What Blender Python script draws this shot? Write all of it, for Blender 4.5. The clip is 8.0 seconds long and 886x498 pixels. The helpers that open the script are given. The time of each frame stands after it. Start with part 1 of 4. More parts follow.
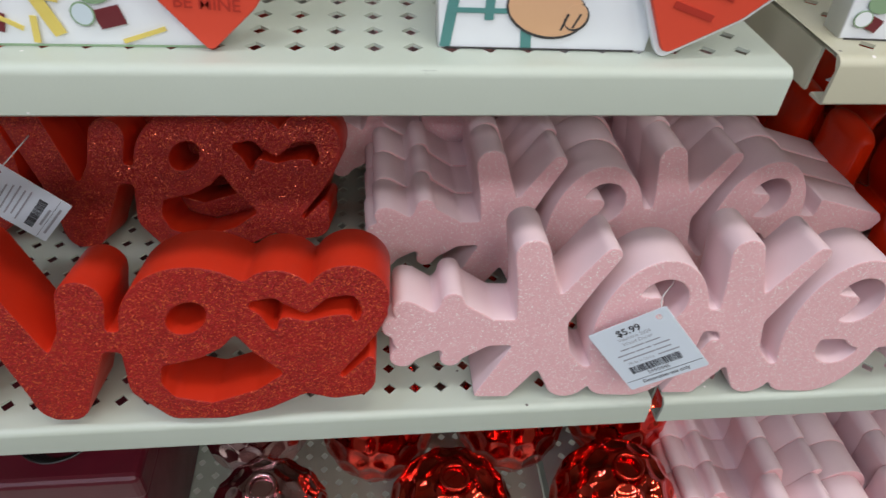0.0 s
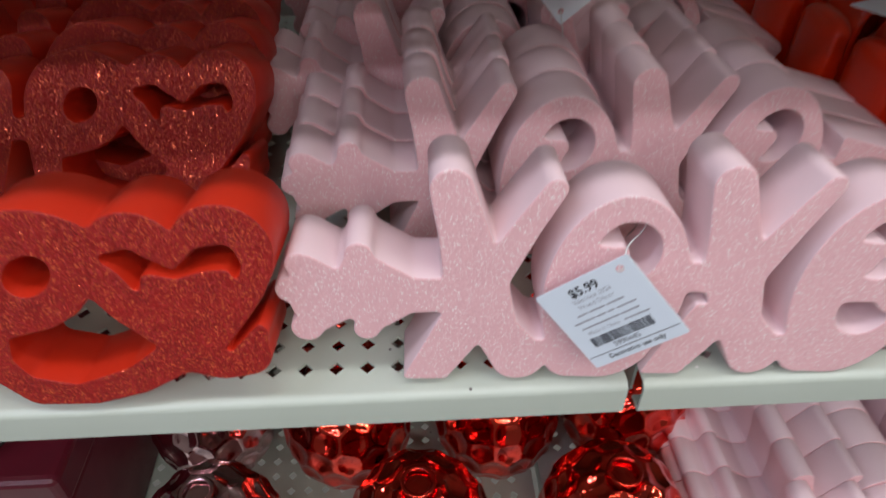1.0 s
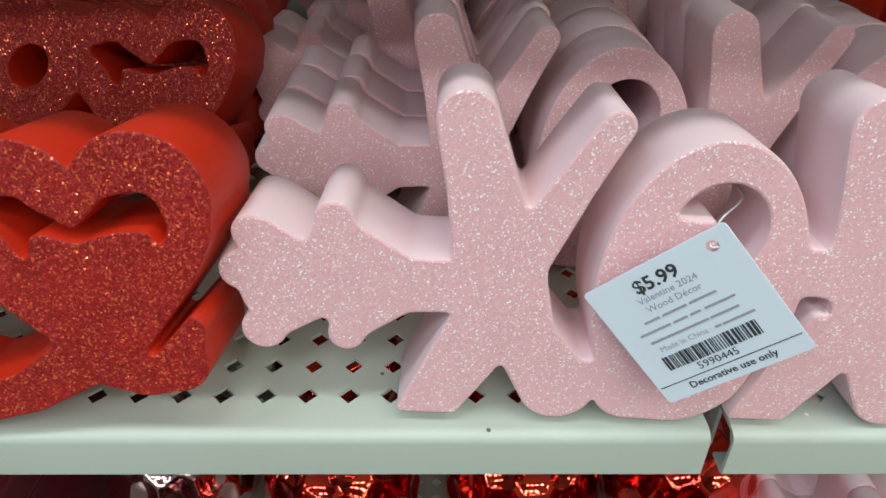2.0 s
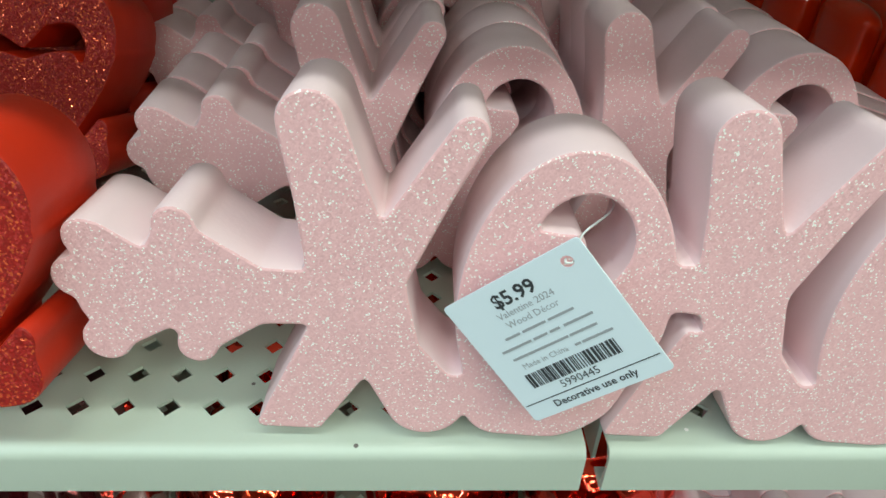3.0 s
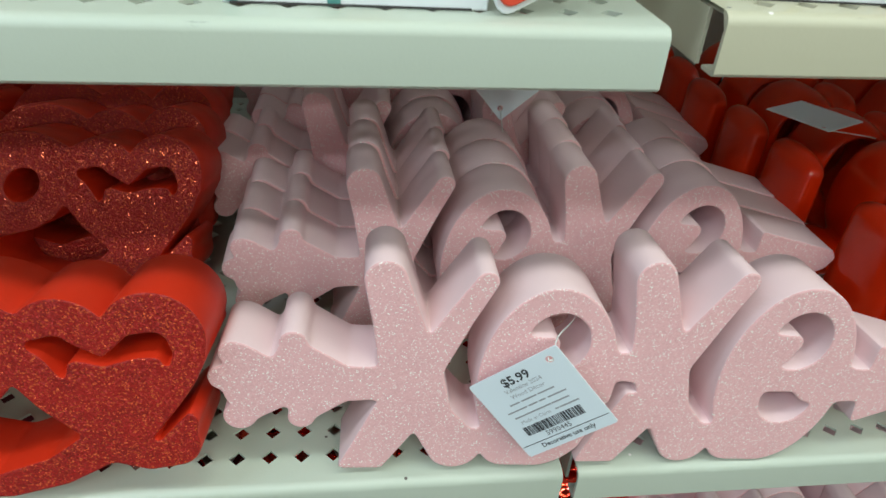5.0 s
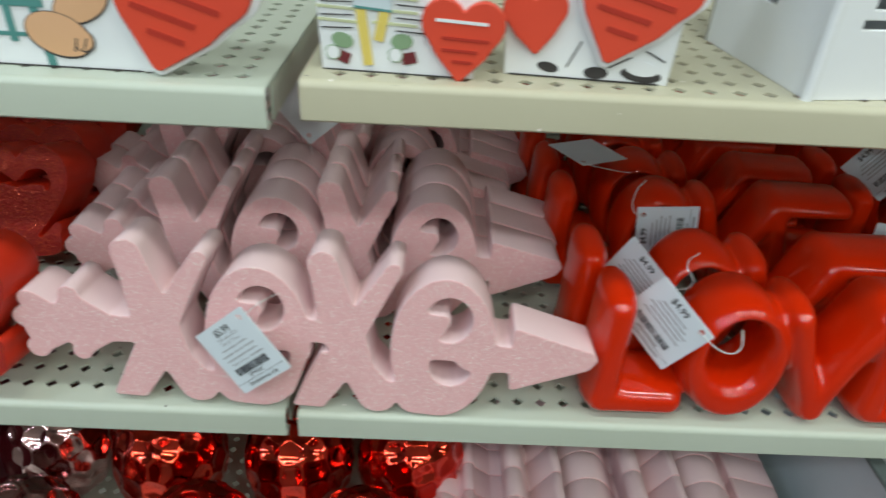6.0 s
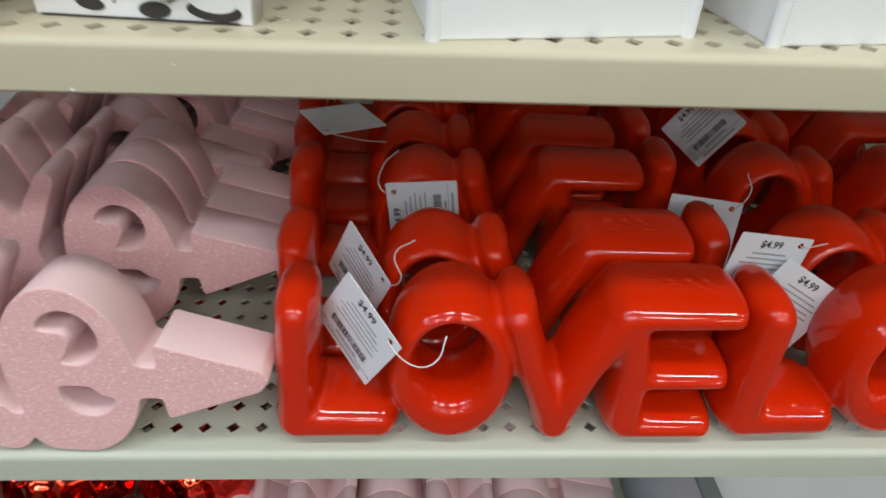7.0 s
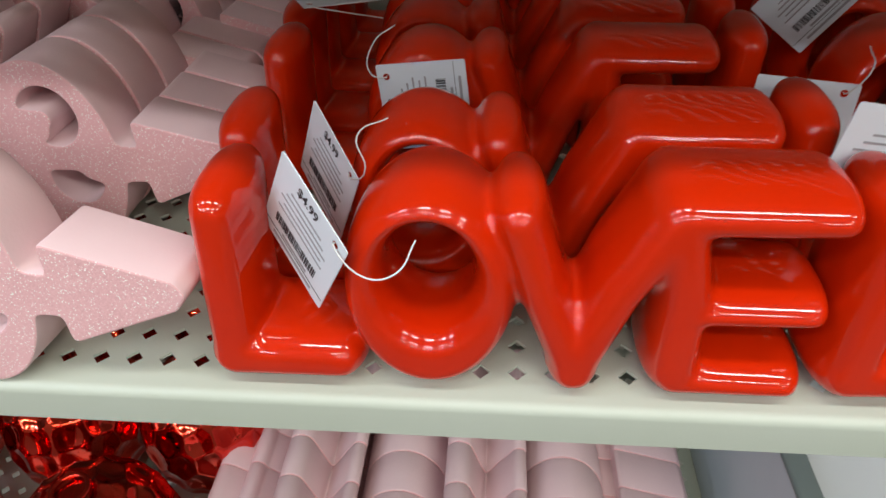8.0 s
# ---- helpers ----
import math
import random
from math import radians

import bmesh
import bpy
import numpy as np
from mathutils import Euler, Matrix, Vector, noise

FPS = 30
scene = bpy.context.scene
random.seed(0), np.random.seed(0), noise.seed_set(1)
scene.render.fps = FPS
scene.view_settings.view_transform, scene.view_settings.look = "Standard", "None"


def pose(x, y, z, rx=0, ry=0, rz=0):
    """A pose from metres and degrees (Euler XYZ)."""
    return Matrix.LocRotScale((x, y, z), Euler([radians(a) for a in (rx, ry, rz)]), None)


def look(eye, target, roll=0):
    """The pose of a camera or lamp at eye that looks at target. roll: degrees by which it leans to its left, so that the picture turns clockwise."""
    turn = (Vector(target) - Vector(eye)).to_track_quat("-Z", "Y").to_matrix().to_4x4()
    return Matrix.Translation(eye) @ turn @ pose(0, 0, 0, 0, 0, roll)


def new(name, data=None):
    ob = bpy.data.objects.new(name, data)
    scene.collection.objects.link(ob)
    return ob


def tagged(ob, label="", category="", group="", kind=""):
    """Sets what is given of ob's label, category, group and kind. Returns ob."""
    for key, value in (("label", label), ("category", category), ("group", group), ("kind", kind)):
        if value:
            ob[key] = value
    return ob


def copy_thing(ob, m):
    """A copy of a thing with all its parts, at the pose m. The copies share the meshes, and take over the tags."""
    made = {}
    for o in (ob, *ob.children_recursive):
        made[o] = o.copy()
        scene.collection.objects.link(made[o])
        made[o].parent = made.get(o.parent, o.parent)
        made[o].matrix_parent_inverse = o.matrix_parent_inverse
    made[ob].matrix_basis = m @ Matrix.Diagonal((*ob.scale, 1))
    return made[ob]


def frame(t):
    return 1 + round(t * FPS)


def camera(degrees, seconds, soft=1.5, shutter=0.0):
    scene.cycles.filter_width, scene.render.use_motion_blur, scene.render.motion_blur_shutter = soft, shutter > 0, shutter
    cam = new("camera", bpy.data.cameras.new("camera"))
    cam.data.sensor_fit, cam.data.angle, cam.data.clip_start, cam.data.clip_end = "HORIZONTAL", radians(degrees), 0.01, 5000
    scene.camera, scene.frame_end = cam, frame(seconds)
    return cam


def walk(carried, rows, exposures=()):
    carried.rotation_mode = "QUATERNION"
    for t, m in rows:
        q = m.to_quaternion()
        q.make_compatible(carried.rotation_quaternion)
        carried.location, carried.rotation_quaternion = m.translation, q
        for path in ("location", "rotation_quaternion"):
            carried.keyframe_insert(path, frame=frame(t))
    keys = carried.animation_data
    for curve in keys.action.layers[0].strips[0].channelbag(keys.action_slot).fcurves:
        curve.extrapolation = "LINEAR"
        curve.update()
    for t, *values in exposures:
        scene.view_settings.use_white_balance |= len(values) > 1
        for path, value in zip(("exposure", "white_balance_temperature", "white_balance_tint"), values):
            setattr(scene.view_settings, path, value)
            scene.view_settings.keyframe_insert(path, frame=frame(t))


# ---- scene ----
cam = camera(67.1, 8.0, shutter=0.25)
PATH = [
    (0, (-0.138, -0.186, 0.272), (0.077, 1.297, -1.052), 4.2),
    (0.5, (-0.105, -0.188, 0.263), (0.076, 1.328, -1.029), 3.0),
    (1, (-0.085, -0.163, 0.215), (0.009, 1.357, -1.082), 0.2),
    (1.2, (-0.076, -0.155, 0.179), (-0.08, 1.436, -1.032), -2.2),
    (2.3, (-0.078, -0.121, 0.149), (-0.053, 1.541, -0.964), 0.8),
    (2.5, (-0.072, -0.119, 0.149), (-0.037, 1.538, -0.969), 1.0),
    (3, (-0.05, -0.117, 0.149), (0.052, 1.522, -0.992), 3.0),
    (3.5, (-0.055, -0.112, 0.151), (0.065, 1.525, -0.992), 3.4),
    (4, (-0.059, -0.11, 0.156), (0.086, 1.506, -1.014), 4.3),
    (4.2, (-0.066, -0.12, 0.171), (0.13, 1.49, -1.001), 5.1),
    (5.3, (-0.078, -0.179, 0.237), (0.149, 1.47, -0.872), 3.4),
    (5.5, (-0.051, -0.191, 0.246), (0.15, 1.459, -0.866), 2.4),
    (5.8, (0.018, -0.227, 0.261), (0.094, 1.448, -0.83), 2.8),
    (6, (0.072, -0.251, 0.269), (0.117, 1.434, -0.809), 3.4),
    (6.5, (0.163, -0.251, 0.27), (0.18, 1.424, -0.822), 3.0),
    (7, (0.217, -0.19, 0.245), (0.32, 1.445, -0.901), 2.8),
    (7.2, (0.227, -0.175, 0.224), (0.344, 1.441, -0.949), 2.3),
    (7.5, (0.249, -0.162, 0.207), (0.249, 1.403, -1.038), -0.4),
    (7.7, (0.257, -0.155, 0.196), (0.184, 1.41, -1.047), -0.7),
    (8, (0.257, -0.144, 0.178), (0.096, 1.432, -1.043), -2.1),
]
walk(cam, [(t, look(eye, target, roll)) for t, eye, target, roll in PATH], exposures=[(0.0, 0.02, 6250, 16), (1.0, 0.1, 6150, 19), (2.5, 0.28, 6050, -3), (3.5, 0.33, 6100, -9), (4.2, 0.33, 6100, -7), (5.5, 0.1, 6150, 2), (6.5, 0.05, 6300, 6), (7.2, 0.15, 6450, 13), (8.0, 0.4, 6450, 13)])

# ---- world and lamps: a shop hall lit by rows of ceiling tubes ----
world = bpy.data.worlds.new("shop_world")
scene.world = world
world.use_nodes = True
world.node_tree.nodes["Background"].inputs[0].default_value = (0.9, 0.95, 1.0, 1)
world.node_tree.nodes["Background"].inputs[1].default_value = 0.01

FLOOR_Z, CEIL_Z = -1.05, 2.35


def tube_lamp(x, y, power, length=0.72):
    d = bpy.data.lights.new("tube_lamp", "AREA")
    d.shape, d.size, d.size_y = "RECTANGLE", length, 0.20
    d.energy, d.color = power, (0.84, 0.93, 1.06) if x < -1 else (0.98, 1.0, 0.92)
    ob = new("tube_lamp", d)
    ob.matrix_world = pose(x, y, CEIL_Z - 0.12)
    return ob


for lx in (-2.6, -1.3, 0.0, 1.3, 2.6):
    for ly, lp in ((-0.55, 10.4), (-1.85, 12.5), (-3.30, 17.8), (-4.75, 18.2)):
        tube_lamp(lx, ly, lp)


# ---- materials ----
def shader(name):
    m = bpy.data.materials.new(name)
    m.use_nodes = True
    nt = m.node_tree
    return m, nt, nt.nodes["Principled BSDF"]


def node(nt, kind, **values):
    n = nt.nodes.new(kind)
    for key, v in values.items():
        n.inputs[key.replace("_", " ")].default_value = v
    return n


def coords(nt):
    return nt.nodes.new("ShaderNodeTexCoord").outputs["Object"]


def mixed(nt, fac, a, b):
    n = nt.nodes.new("ShaderNodeMix")
    n.data_type = "RGBA"
    for sock, v in ((n.inputs[0], fac), (n.inputs[6], a), (n.inputs[7], b)):
        if isinstance(v, (tuple, float, int)):
            sock.default_value = (*v, 1) if isinstance(v, tuple) else v
        else:
            nt.links.new(v, sock)
    return n.outputs[2]


def ramp(nt, fac, lo, hi):
    n = nt.nodes.new("ShaderNodeMapRange")
    n.inputs[1].default_value, n.inputs[2].default_value = lo, hi
    nt.links.new(fac, n.inputs[0])
    return n.outputs[0]


def noise_fac(nt, scale, detail=3.0, rough=0.55):
    n = node(nt, "ShaderNodeTexNoise", Scale=scale, Detail=detail, Roughness=rough)
    nt.links.new(coords(nt), n.inputs["Vector"])
    return n.outputs["Fac"]


def bump(nt, bsdf, height, strength, distance):
    n = node(nt, "ShaderNodeBump", Strength=strength, Distance=distance)
    nt.links.new(height, n.inputs["Height"])
    nt.links.new(n.outputs[0], bsdf.inputs["Normal"])
    return n


def painted(name, base, base2, rough=0.5, grain=400.0, relief=0.15, spec=0.5, coat=0.0, big=18.0, metal=0.0):
    """Paint with a slow change of tone, fine grain and a little relief."""
    m, nt, b = shader(name)
    big_f = ramp(nt, noise_fac(nt, big, 4.0), 0.3, 0.7)
    nt.links.new(mixed(nt, big_f, base, base2), b.inputs["Base Color"])
    fine = noise_fac(nt, grain, 3.0)
    r = nt.nodes.new("ShaderNodeMapRange")
    r.inputs[3].default_value, r.inputs[4].default_value = rough * 0.8, min(1.0, rough * 1.25)
    nt.links.new(noise_fac(nt, big * 4, 4.0), r.inputs[0])
    nt.links.new(r.outputs[0], b.inputs["Roughness"])
    b.inputs["Specular IOR Level"].default_value = spec
    b.inputs["Coat Weight"].default_value = coat
    b.inputs["Coat Roughness"].default_value = 0.03
    b.inputs["Metallic"].default_value = metal
    bump(nt, b, fine, relief, 0.0004)
    return m


def glitter(name, base, dark, glint_tint, cell, share, tilt=0.9, rough=0.35, metal=0.0):
    """Glued glitter: small cells, each with its own slant; a share has its glint painted in as brighter colour."""
    m, nt, b = shader(name)
    v = node(nt, "ShaderNodeTexVoronoi", Scale=cell)
    nt.links.new(coords(nt), v.inputs["Vector"])
    sep = nt.nodes.new("ShaderNodeSeparateColor")
    nt.links.new(v.outputs["Color"], sep.inputs[0])
    tone = mixed(nt, sep.outputs[1], dark, base)
    cloud = ramp(nt, noise_fac(nt, 60.0, 3.0), 0.25, 0.75)
    tone = mixed(nt, cloud, tone, base)
    # sparkle put into the base colour of a share of the cells
    flash = ramp(nt, sep.outputs[0], 1.0 - share, 1.0 - share + 0.02)
    nt.links.new(mixed(nt, flash, tone, glint_tint), b.inputs["Base Color"])
    half_flash = nt.nodes.new("ShaderNodeMath")
    half_flash.inputs[1].default_value = metal
    half_flash.operation = "MULTIPLY"
    nt.links.new(flash, half_flash.inputs[0])
    nt.links.new(half_flash.outputs[0], b.inputs["Metallic"])
    rr = nt.nodes.new("ShaderNodeMapRange")
    rr.inputs[3].default_value, rr.inputs[4].default_value = 0.6, rough * 0.5
    nt.links.new(flash, rr.inputs[0])
    nt.links.new(rr.outputs[0], b.inputs["Roughness"])
    off = nt.nodes.new("ShaderNodeVectorMath")
    off.operation = "SUBTRACT"
    nt.links.new(v.outputs["Color"], off.inputs[0])
    off.inputs[1].default_value = (0.5, 0.5, 0.5)
    sc = nt.nodes.new("ShaderNodeVectorMath")
    sc.operation = "SCALE"
    sc.inputs["Scale"].default_value = tilt
    nt.links.new(off.outputs[0], sc.inputs[0])
    add = nt.nodes.new("ShaderNodeVectorMath")
    geo = nt.nodes.new("ShaderNodeNewGeometry")
    nt.links.new(geo.outputs["Normal"], add.inputs[0])
    nt.links.new(sc.outputs[0], add.inputs[1])
    nrm = nt.nodes.new("ShaderNodeVectorMath")
    nrm.operation = "NORMALIZE"
    nt.links.new(add.outputs[0], nrm.inputs[0])
    nt.links.new(nrm.outputs[0], b.inputs["Normal"])
    return m


M_PINK_FACE = glitter("pink_glitter", (0.82, 0.47, 0.48), (0.76, 0.42, 0.435), (0.95, 0.88, 0.83), 2500.0, 0.080, 0.36)
M_PINK_SIDE = painted("pink_paint", (0.81, 0.595, 0.605), (0.78, 0.56, 0.575), 0.55, 700.0, 0.2)
M_RED_FACE = glitter("red_glitter", (0.36, 0.007, 0.003), (0.15, 0.003, 0.0015), (0.95, 0.16, 0.06), 2000.0, 0.13, 0.65, metal=0.5)
M_RED_SIDE = painted("red_paint", (0.58, 0.024, 0.004), (0.52, 0.019, 0.003), 0.45, 500.0, 0.15)
M_CERAMIC = painted("red_glaze", (0.60, 0.021, 0.0008), (0.55, 0.017, 0.0007), 0.3, 90.0, 0.006, 0.03, 1.0, 25.0)


def enamel(name, base, base2):
    """Shelf enamel: slow yellowing, dull scuffs, a few dark scratches and stray pale specks."""
    m = painted(name, base, base2, 0.38, 900.0, 0.10, big=9.0)
    nt = m.node_tree
    b = nt.nodes["Principled BSDF"]
    col = b.inputs["Base Color"].links[0].from_socket
    stretch = nt.nodes.new("ShaderNodeMapping")
    stretch.inputs["Scale"].default_value = (18.0, 90.0, 90.0)
    nt.links.new(coords(nt), stretch.inputs[0])
    sc = node(nt, "ShaderNodeTexNoise", Scale=2.2, Detail=5.0, Roughness=0.7)
    nt.links.new(stretch.outputs[0], sc.inputs["Vector"])
    scuff = ramp(nt, sc.outputs["Fac"], 0.70, 0.78)
    col = mixed(nt, scuff, col, tuple(c * 0.55 for c in base))
    v = node(nt, "ShaderNodeTexVoronoi", Scale=95.0)
    nt.links.new(coords(nt), v.inputs["Vector"])
    speck = ramp(nt, v.outputs["Distance"], 0.075, 0.055)
    sep = nt.nodes.new("ShaderNodeSeparateColor")
    nt.links.new(v.outputs["Color"], sep.inputs[0])
    some = ramp(nt, sep.outputs[0], 0.80, 0.82)
    both = nt.nodes.new("ShaderNodeMath")
    both.operation = "MULTIPLY"
    nt.links.new(speck, both.inputs[0])
    nt.links.new(some, both.inputs[1])
    col = mixed(nt, both.outputs[0], col, mixed(nt, ramp(nt, sep.outputs[1], 0.45, 0.55), (0.12, 0.10, 0.09), (0.85, 0.80, 0.78)))
    nt.links.new(col, b.inputs["Base Color"])
    return m


M_SHELF = enamel("shelf_enamel", (0.52, 0.56, 0.48), (0.49, 0.53, 0.44))
M_SHELF_WARM = enamel("shelf_enamel_yellowed", (0.53, 0.50, 0.37), (0.49, 0.46, 0.33))
M_CARD = painted("tag_card", (0.74, 0.79, 0.84), (0.70, 0.76, 0.81), 0.45, 800.0, 0.05)
M_INK = painted("tag_ink", (0.03, 0.03, 0.035), (0.05, 0.05, 0.055), 0.6)
M_INK_SOFT = painted("tag_ink_fine", (0.30, 0.30, 0.32), (0.36, 0.36, 0.38), 0.6)
M_STRING = painted("white_string", (0.75, 0.75, 0.73), (0.68, 0.68, 0.66), 0.6)
M_FOIL_RED = painted("red_mirror_glass", (0.85, 0.06, 0.02), (0.75, 0.03, 0.015), 0.08, 200.0, 0.05, 0.5, 0.6, 30.0, 1.0)
M_FOIL_PINK = painted("rose_mirror_glass", (0.80, 0.52, 0.52), (0.7, 0.42, 0.44), 0.10, 200.0, 0.05, 0.5, 0.3, 30.0, 1.0)
M_BURGUNDY = painted("burgundy_lacquer", (0.12, 0.008, 0.018), (0.09, 0.006, 0.014), 0.35)
M_WHITE = painted("white_enamel", (0.82, 0.83, 0.84), (0.78, 0.80, 0.82), 0.4, 500.0, 0.08)
M_BLUEWHITE = painted("pale_blue_enamel", (0.62, 0.70, 0.74), (0.58, 0.66, 0.70), 0.35, 500.0, 0.08)
M_PRINT_RED = painted("red_print", (0.70, 0.07, 0.03), (0.64, 0.055, 0.025), 0.5)
M_PRINT_TEAL = painted("teal_print", (0.10, 0.28, 0.26), (0.08, 0.24, 0.22), 0.5)
M_PRINT_TAN = painted("tan_print", (0.72, 0.42, 0.24), (0.66, 0.38, 0.20), 0.5)
M_PRINT_GREEN = painted("pale_green_print", (0.52, 0.58, 0.34), (0.70, 0.70, 0.46), 0.5)
M_PRINT_YELLOW = painted("yellow_print", (0.75, 0.60, 0.14), (0.70, 0.54, 0.12), 0.5)
M_WALL = painted("hall_paint", (0.38, 0.37, 0.35), (0.33, 0.32, 0.30), 0.8, 60.0, 0.2, big=1.5)
M_FLOOR = painted("hall_floor", (0.26, 0.25, 0.23), (0.22, 0.21, 0.19), 0.4, 60.0, 0.1, big=3.0)
M_BACK = painted("back_panel_enamel", (0.42, 0.40, 0.34), (0.38, 0.36, 0.31), 0.5, 300.0, 0.1)
M_RIM = painted("grey_green_enamel", (0.20, 0.24, 0.23), (0.17, 0.20, 0.20), 0.4)
M_WIRE = painted("dark_wire", (0.06, 0.06, 0.06), (0.1, 0.1, 0.1), 0.35, metal=1.0)


# ---- mesh helpers ----
def part(name, mesh, material, parent=None, label=""):
    """Links a bmesh or a mesh as one object, under a thing if one is given."""
    if isinstance(mesh, bmesh.types.BMesh):
        me = bpy.data.meshes.new(name)
        mesh.to_mesh(me)
        mesh.free()
        mesh = me
    if material is not None and not mesh.materials:
        mesh.materials.append(material)
    ob = new(name, mesh)
    if parent is not None:
        ob.parent = parent
    return tagged(ob, label)


def empty(name, m):
    ob = new(name)
    ob.matrix_world = m
    ob.empty_display_size = 0.02
    return ob


def box(bm, x0, y0, z0, x1, y1, z1, bevel=0.0, seg=2):
    r = bmesh.ops.create_cube(bm, size=1.0, matrix=Matrix.LocRotScale(((x0 + x1) / 2, (y0 + y1) / 2, (z0 + z1) / 2), None, (x1 - x0, y1 - y0, z1 - z0)))
    if bevel > 0:
        edges = {e for v in r["verts"] for e in v.link_edges}
        bmesh.ops.bevel(bm, geom=list(edges), offset=bevel, segments=seg, affect="EDGES", profile=0.5)
    return bm


def box_part(name, dims, material, parent=None, bevel=0.0, label="", seg=2):
    return part(name, box(bmesh.new(), *dims, bevel, seg), material, parent, label)


def smooth(me, degrees=40):
    me.shade_smooth()
    me.set_sharp_from_angle(angle=radians(degrees))
    return me


# ---- flat letter forms as distance fields: strokes, ovals and polygons ----
def d_stroke(X, Y, x0, y0, r0, x1, y1, r1):
    dx, dy = x1 - x0, y1 - y0
    t = np.clip(((X - x0) * dx + (Y - y0) * dy) / (dx * dx + dy * dy + 1e-9), 0, 1)
    return np.hypot(X - x0 - t * dx, Y - y0 - t * dy) - (r0 + (r1 - r0) * t)


def d_oval(X, Y, cx, cy, rx, ry, turn=0.0):
    c, s = math.cos(radians(turn)), math.sin(radians(turn))
    u, v = (X - cx) * c + (Y - cy) * s, -(X - cx) * s + (Y - cy) * c
    k = np.hypot(u / rx, v / ry)
    g = np.hypot(u / rx ** 2, v / ry ** 2) + 1e-6
    return k * (k - 1) / np.maximum(g, 0.4 / max(rx, ry))


def d_poly(X, Y, pts, rnd=0.0):
    d = np.full(X.shape, 1e9)
    inside = np.zeros(X.shape, bool)
    for (ax, ay), (bx, by) in zip(pts, pts[1:] + pts[:1]):
        d = np.minimum(d, d_stroke(X, Y, ax, ay, 0, bx, by, 0))
        cross = ((ay > Y) != (by > Y)) & (X < (bx - ax) * (Y - ay) / (by - ay + 1e-12) + ax)
        inside ^= cross
    return np.where(inside, -d, d) - rnd


def smin(a, b, k):
    h = np.clip(0.5 + 0.5 * (b - a) / k, 0, 1)
    return b + (a - b) * h - k * h * (1 - h)


def chain(X, Y, pts, k=0.01):
    """A stroke through points (x, y, half width)."""
    d = None
    for (a, b, r), (c, e, q) in zip(pts, pts[1:]):
        n = d_stroke(X, Y, a, b, r, c, e, q)
        d = n if d is None else np.minimum(d, n)
    return d


def xoxo_field(X, Y):
    d = d_poly(X, Y, [(-34.5, 56.5), (-29.5, 61), (-20, 54.3), (-14, 64.5), (6, 50.8), (18, 50), (18, 37), (5, 36.6), (-11, 26), (-16.5, 35.2), (-31, 27), (-37, 38.5), (-38, 48)], 1.2)
    for cx, cy, r in ((-33.2, 57.8, 5.4), (-37.6, 47.2, 5.6), (-33.4, 29.2, 6.1), (-12.6, 62.0, 5.2), (-11.4, 28.2, 5.1)):
        d = smin(d, np.hypot(X - cx, Y - cy) - r, 1.0)
    d = smin(d, d_stroke(X, Y, 4, 43.8, 7, 30, 44, 8), 1.0)
    for n, ox in enumerate((0.0, 93.5)):
        x = X - ox
        letter = chain(x, Y, [(19.2, 87.6, 7.5), (23, 72, 8.6), (27.5, 52, 11), (32, 38, 9.5)])
        letter = smin(letter, chain(x, Y, [(53.4, 86.6, 4.3), (45.6, 73, 5.2), (34, 51, 7)]), 2)
        letter = smin(letter, chain(x, Y, [(31, 44, 10), (36.3, 27, 8.6), (46.4, 11.4, 10.8)]), 1.5)
        letter = smin(letter, d_poly(x, Y, [(2.8, 3.0), (17.4, 2.6), (27, 17), (36, 32), (18.5, 36.5)], 1.4), 1.5)
        ring = d_oval(x, Y, 79.3, 42.4, 26.6, 42.0, -0.5)
        ring = smin(ring, d_stroke(x, Y, 67, 11.5, 10.6, 79, 11, 10.6), 1)
        ring = smin(ring, chain(x, Y, [(50, 15.2, 6), (66, 15.2, 6)]), 1.5)
        eye = d_oval(x, Y, 81.6, 60.8, 11.6, 12.9)
        curl = chain(x, Y, [(62, 51, 12), (72.5, 56.4, 8), (78, 59.6, 4.4)])
        low = np.maximum(d_oval(x, Y, 84, 33, 11, 12, -10), Y - 36.5)
        ring = np.maximum(ring, -np.minimum(np.maximum(eye, -curl), low))
        d = smin(d, smin(letter, ring, 1.2), 1.2)
        if n == 0:
            d = smin(d, d_stroke(X, Y, 101, 50, 6.2, 120, 49.5, 8), 2)
    d = np.maximum(d, -chain(X, Y, [(92.5, -2, 1.3), (99, 14, 1.2), (105, 31, 1.6)]))
    d = smin(d, d_stroke(X, Y, 188, 40, 9.2, 207, 39.2, 8.2), 2)
    d = np.minimum(d, d_poly(X, Y, [(209, 57), (248, 45.5), (250.4, 42), (247, 37), (210, 22), (209, 33)], 1.6))
    return np.maximum(d, 0.3 - Y)


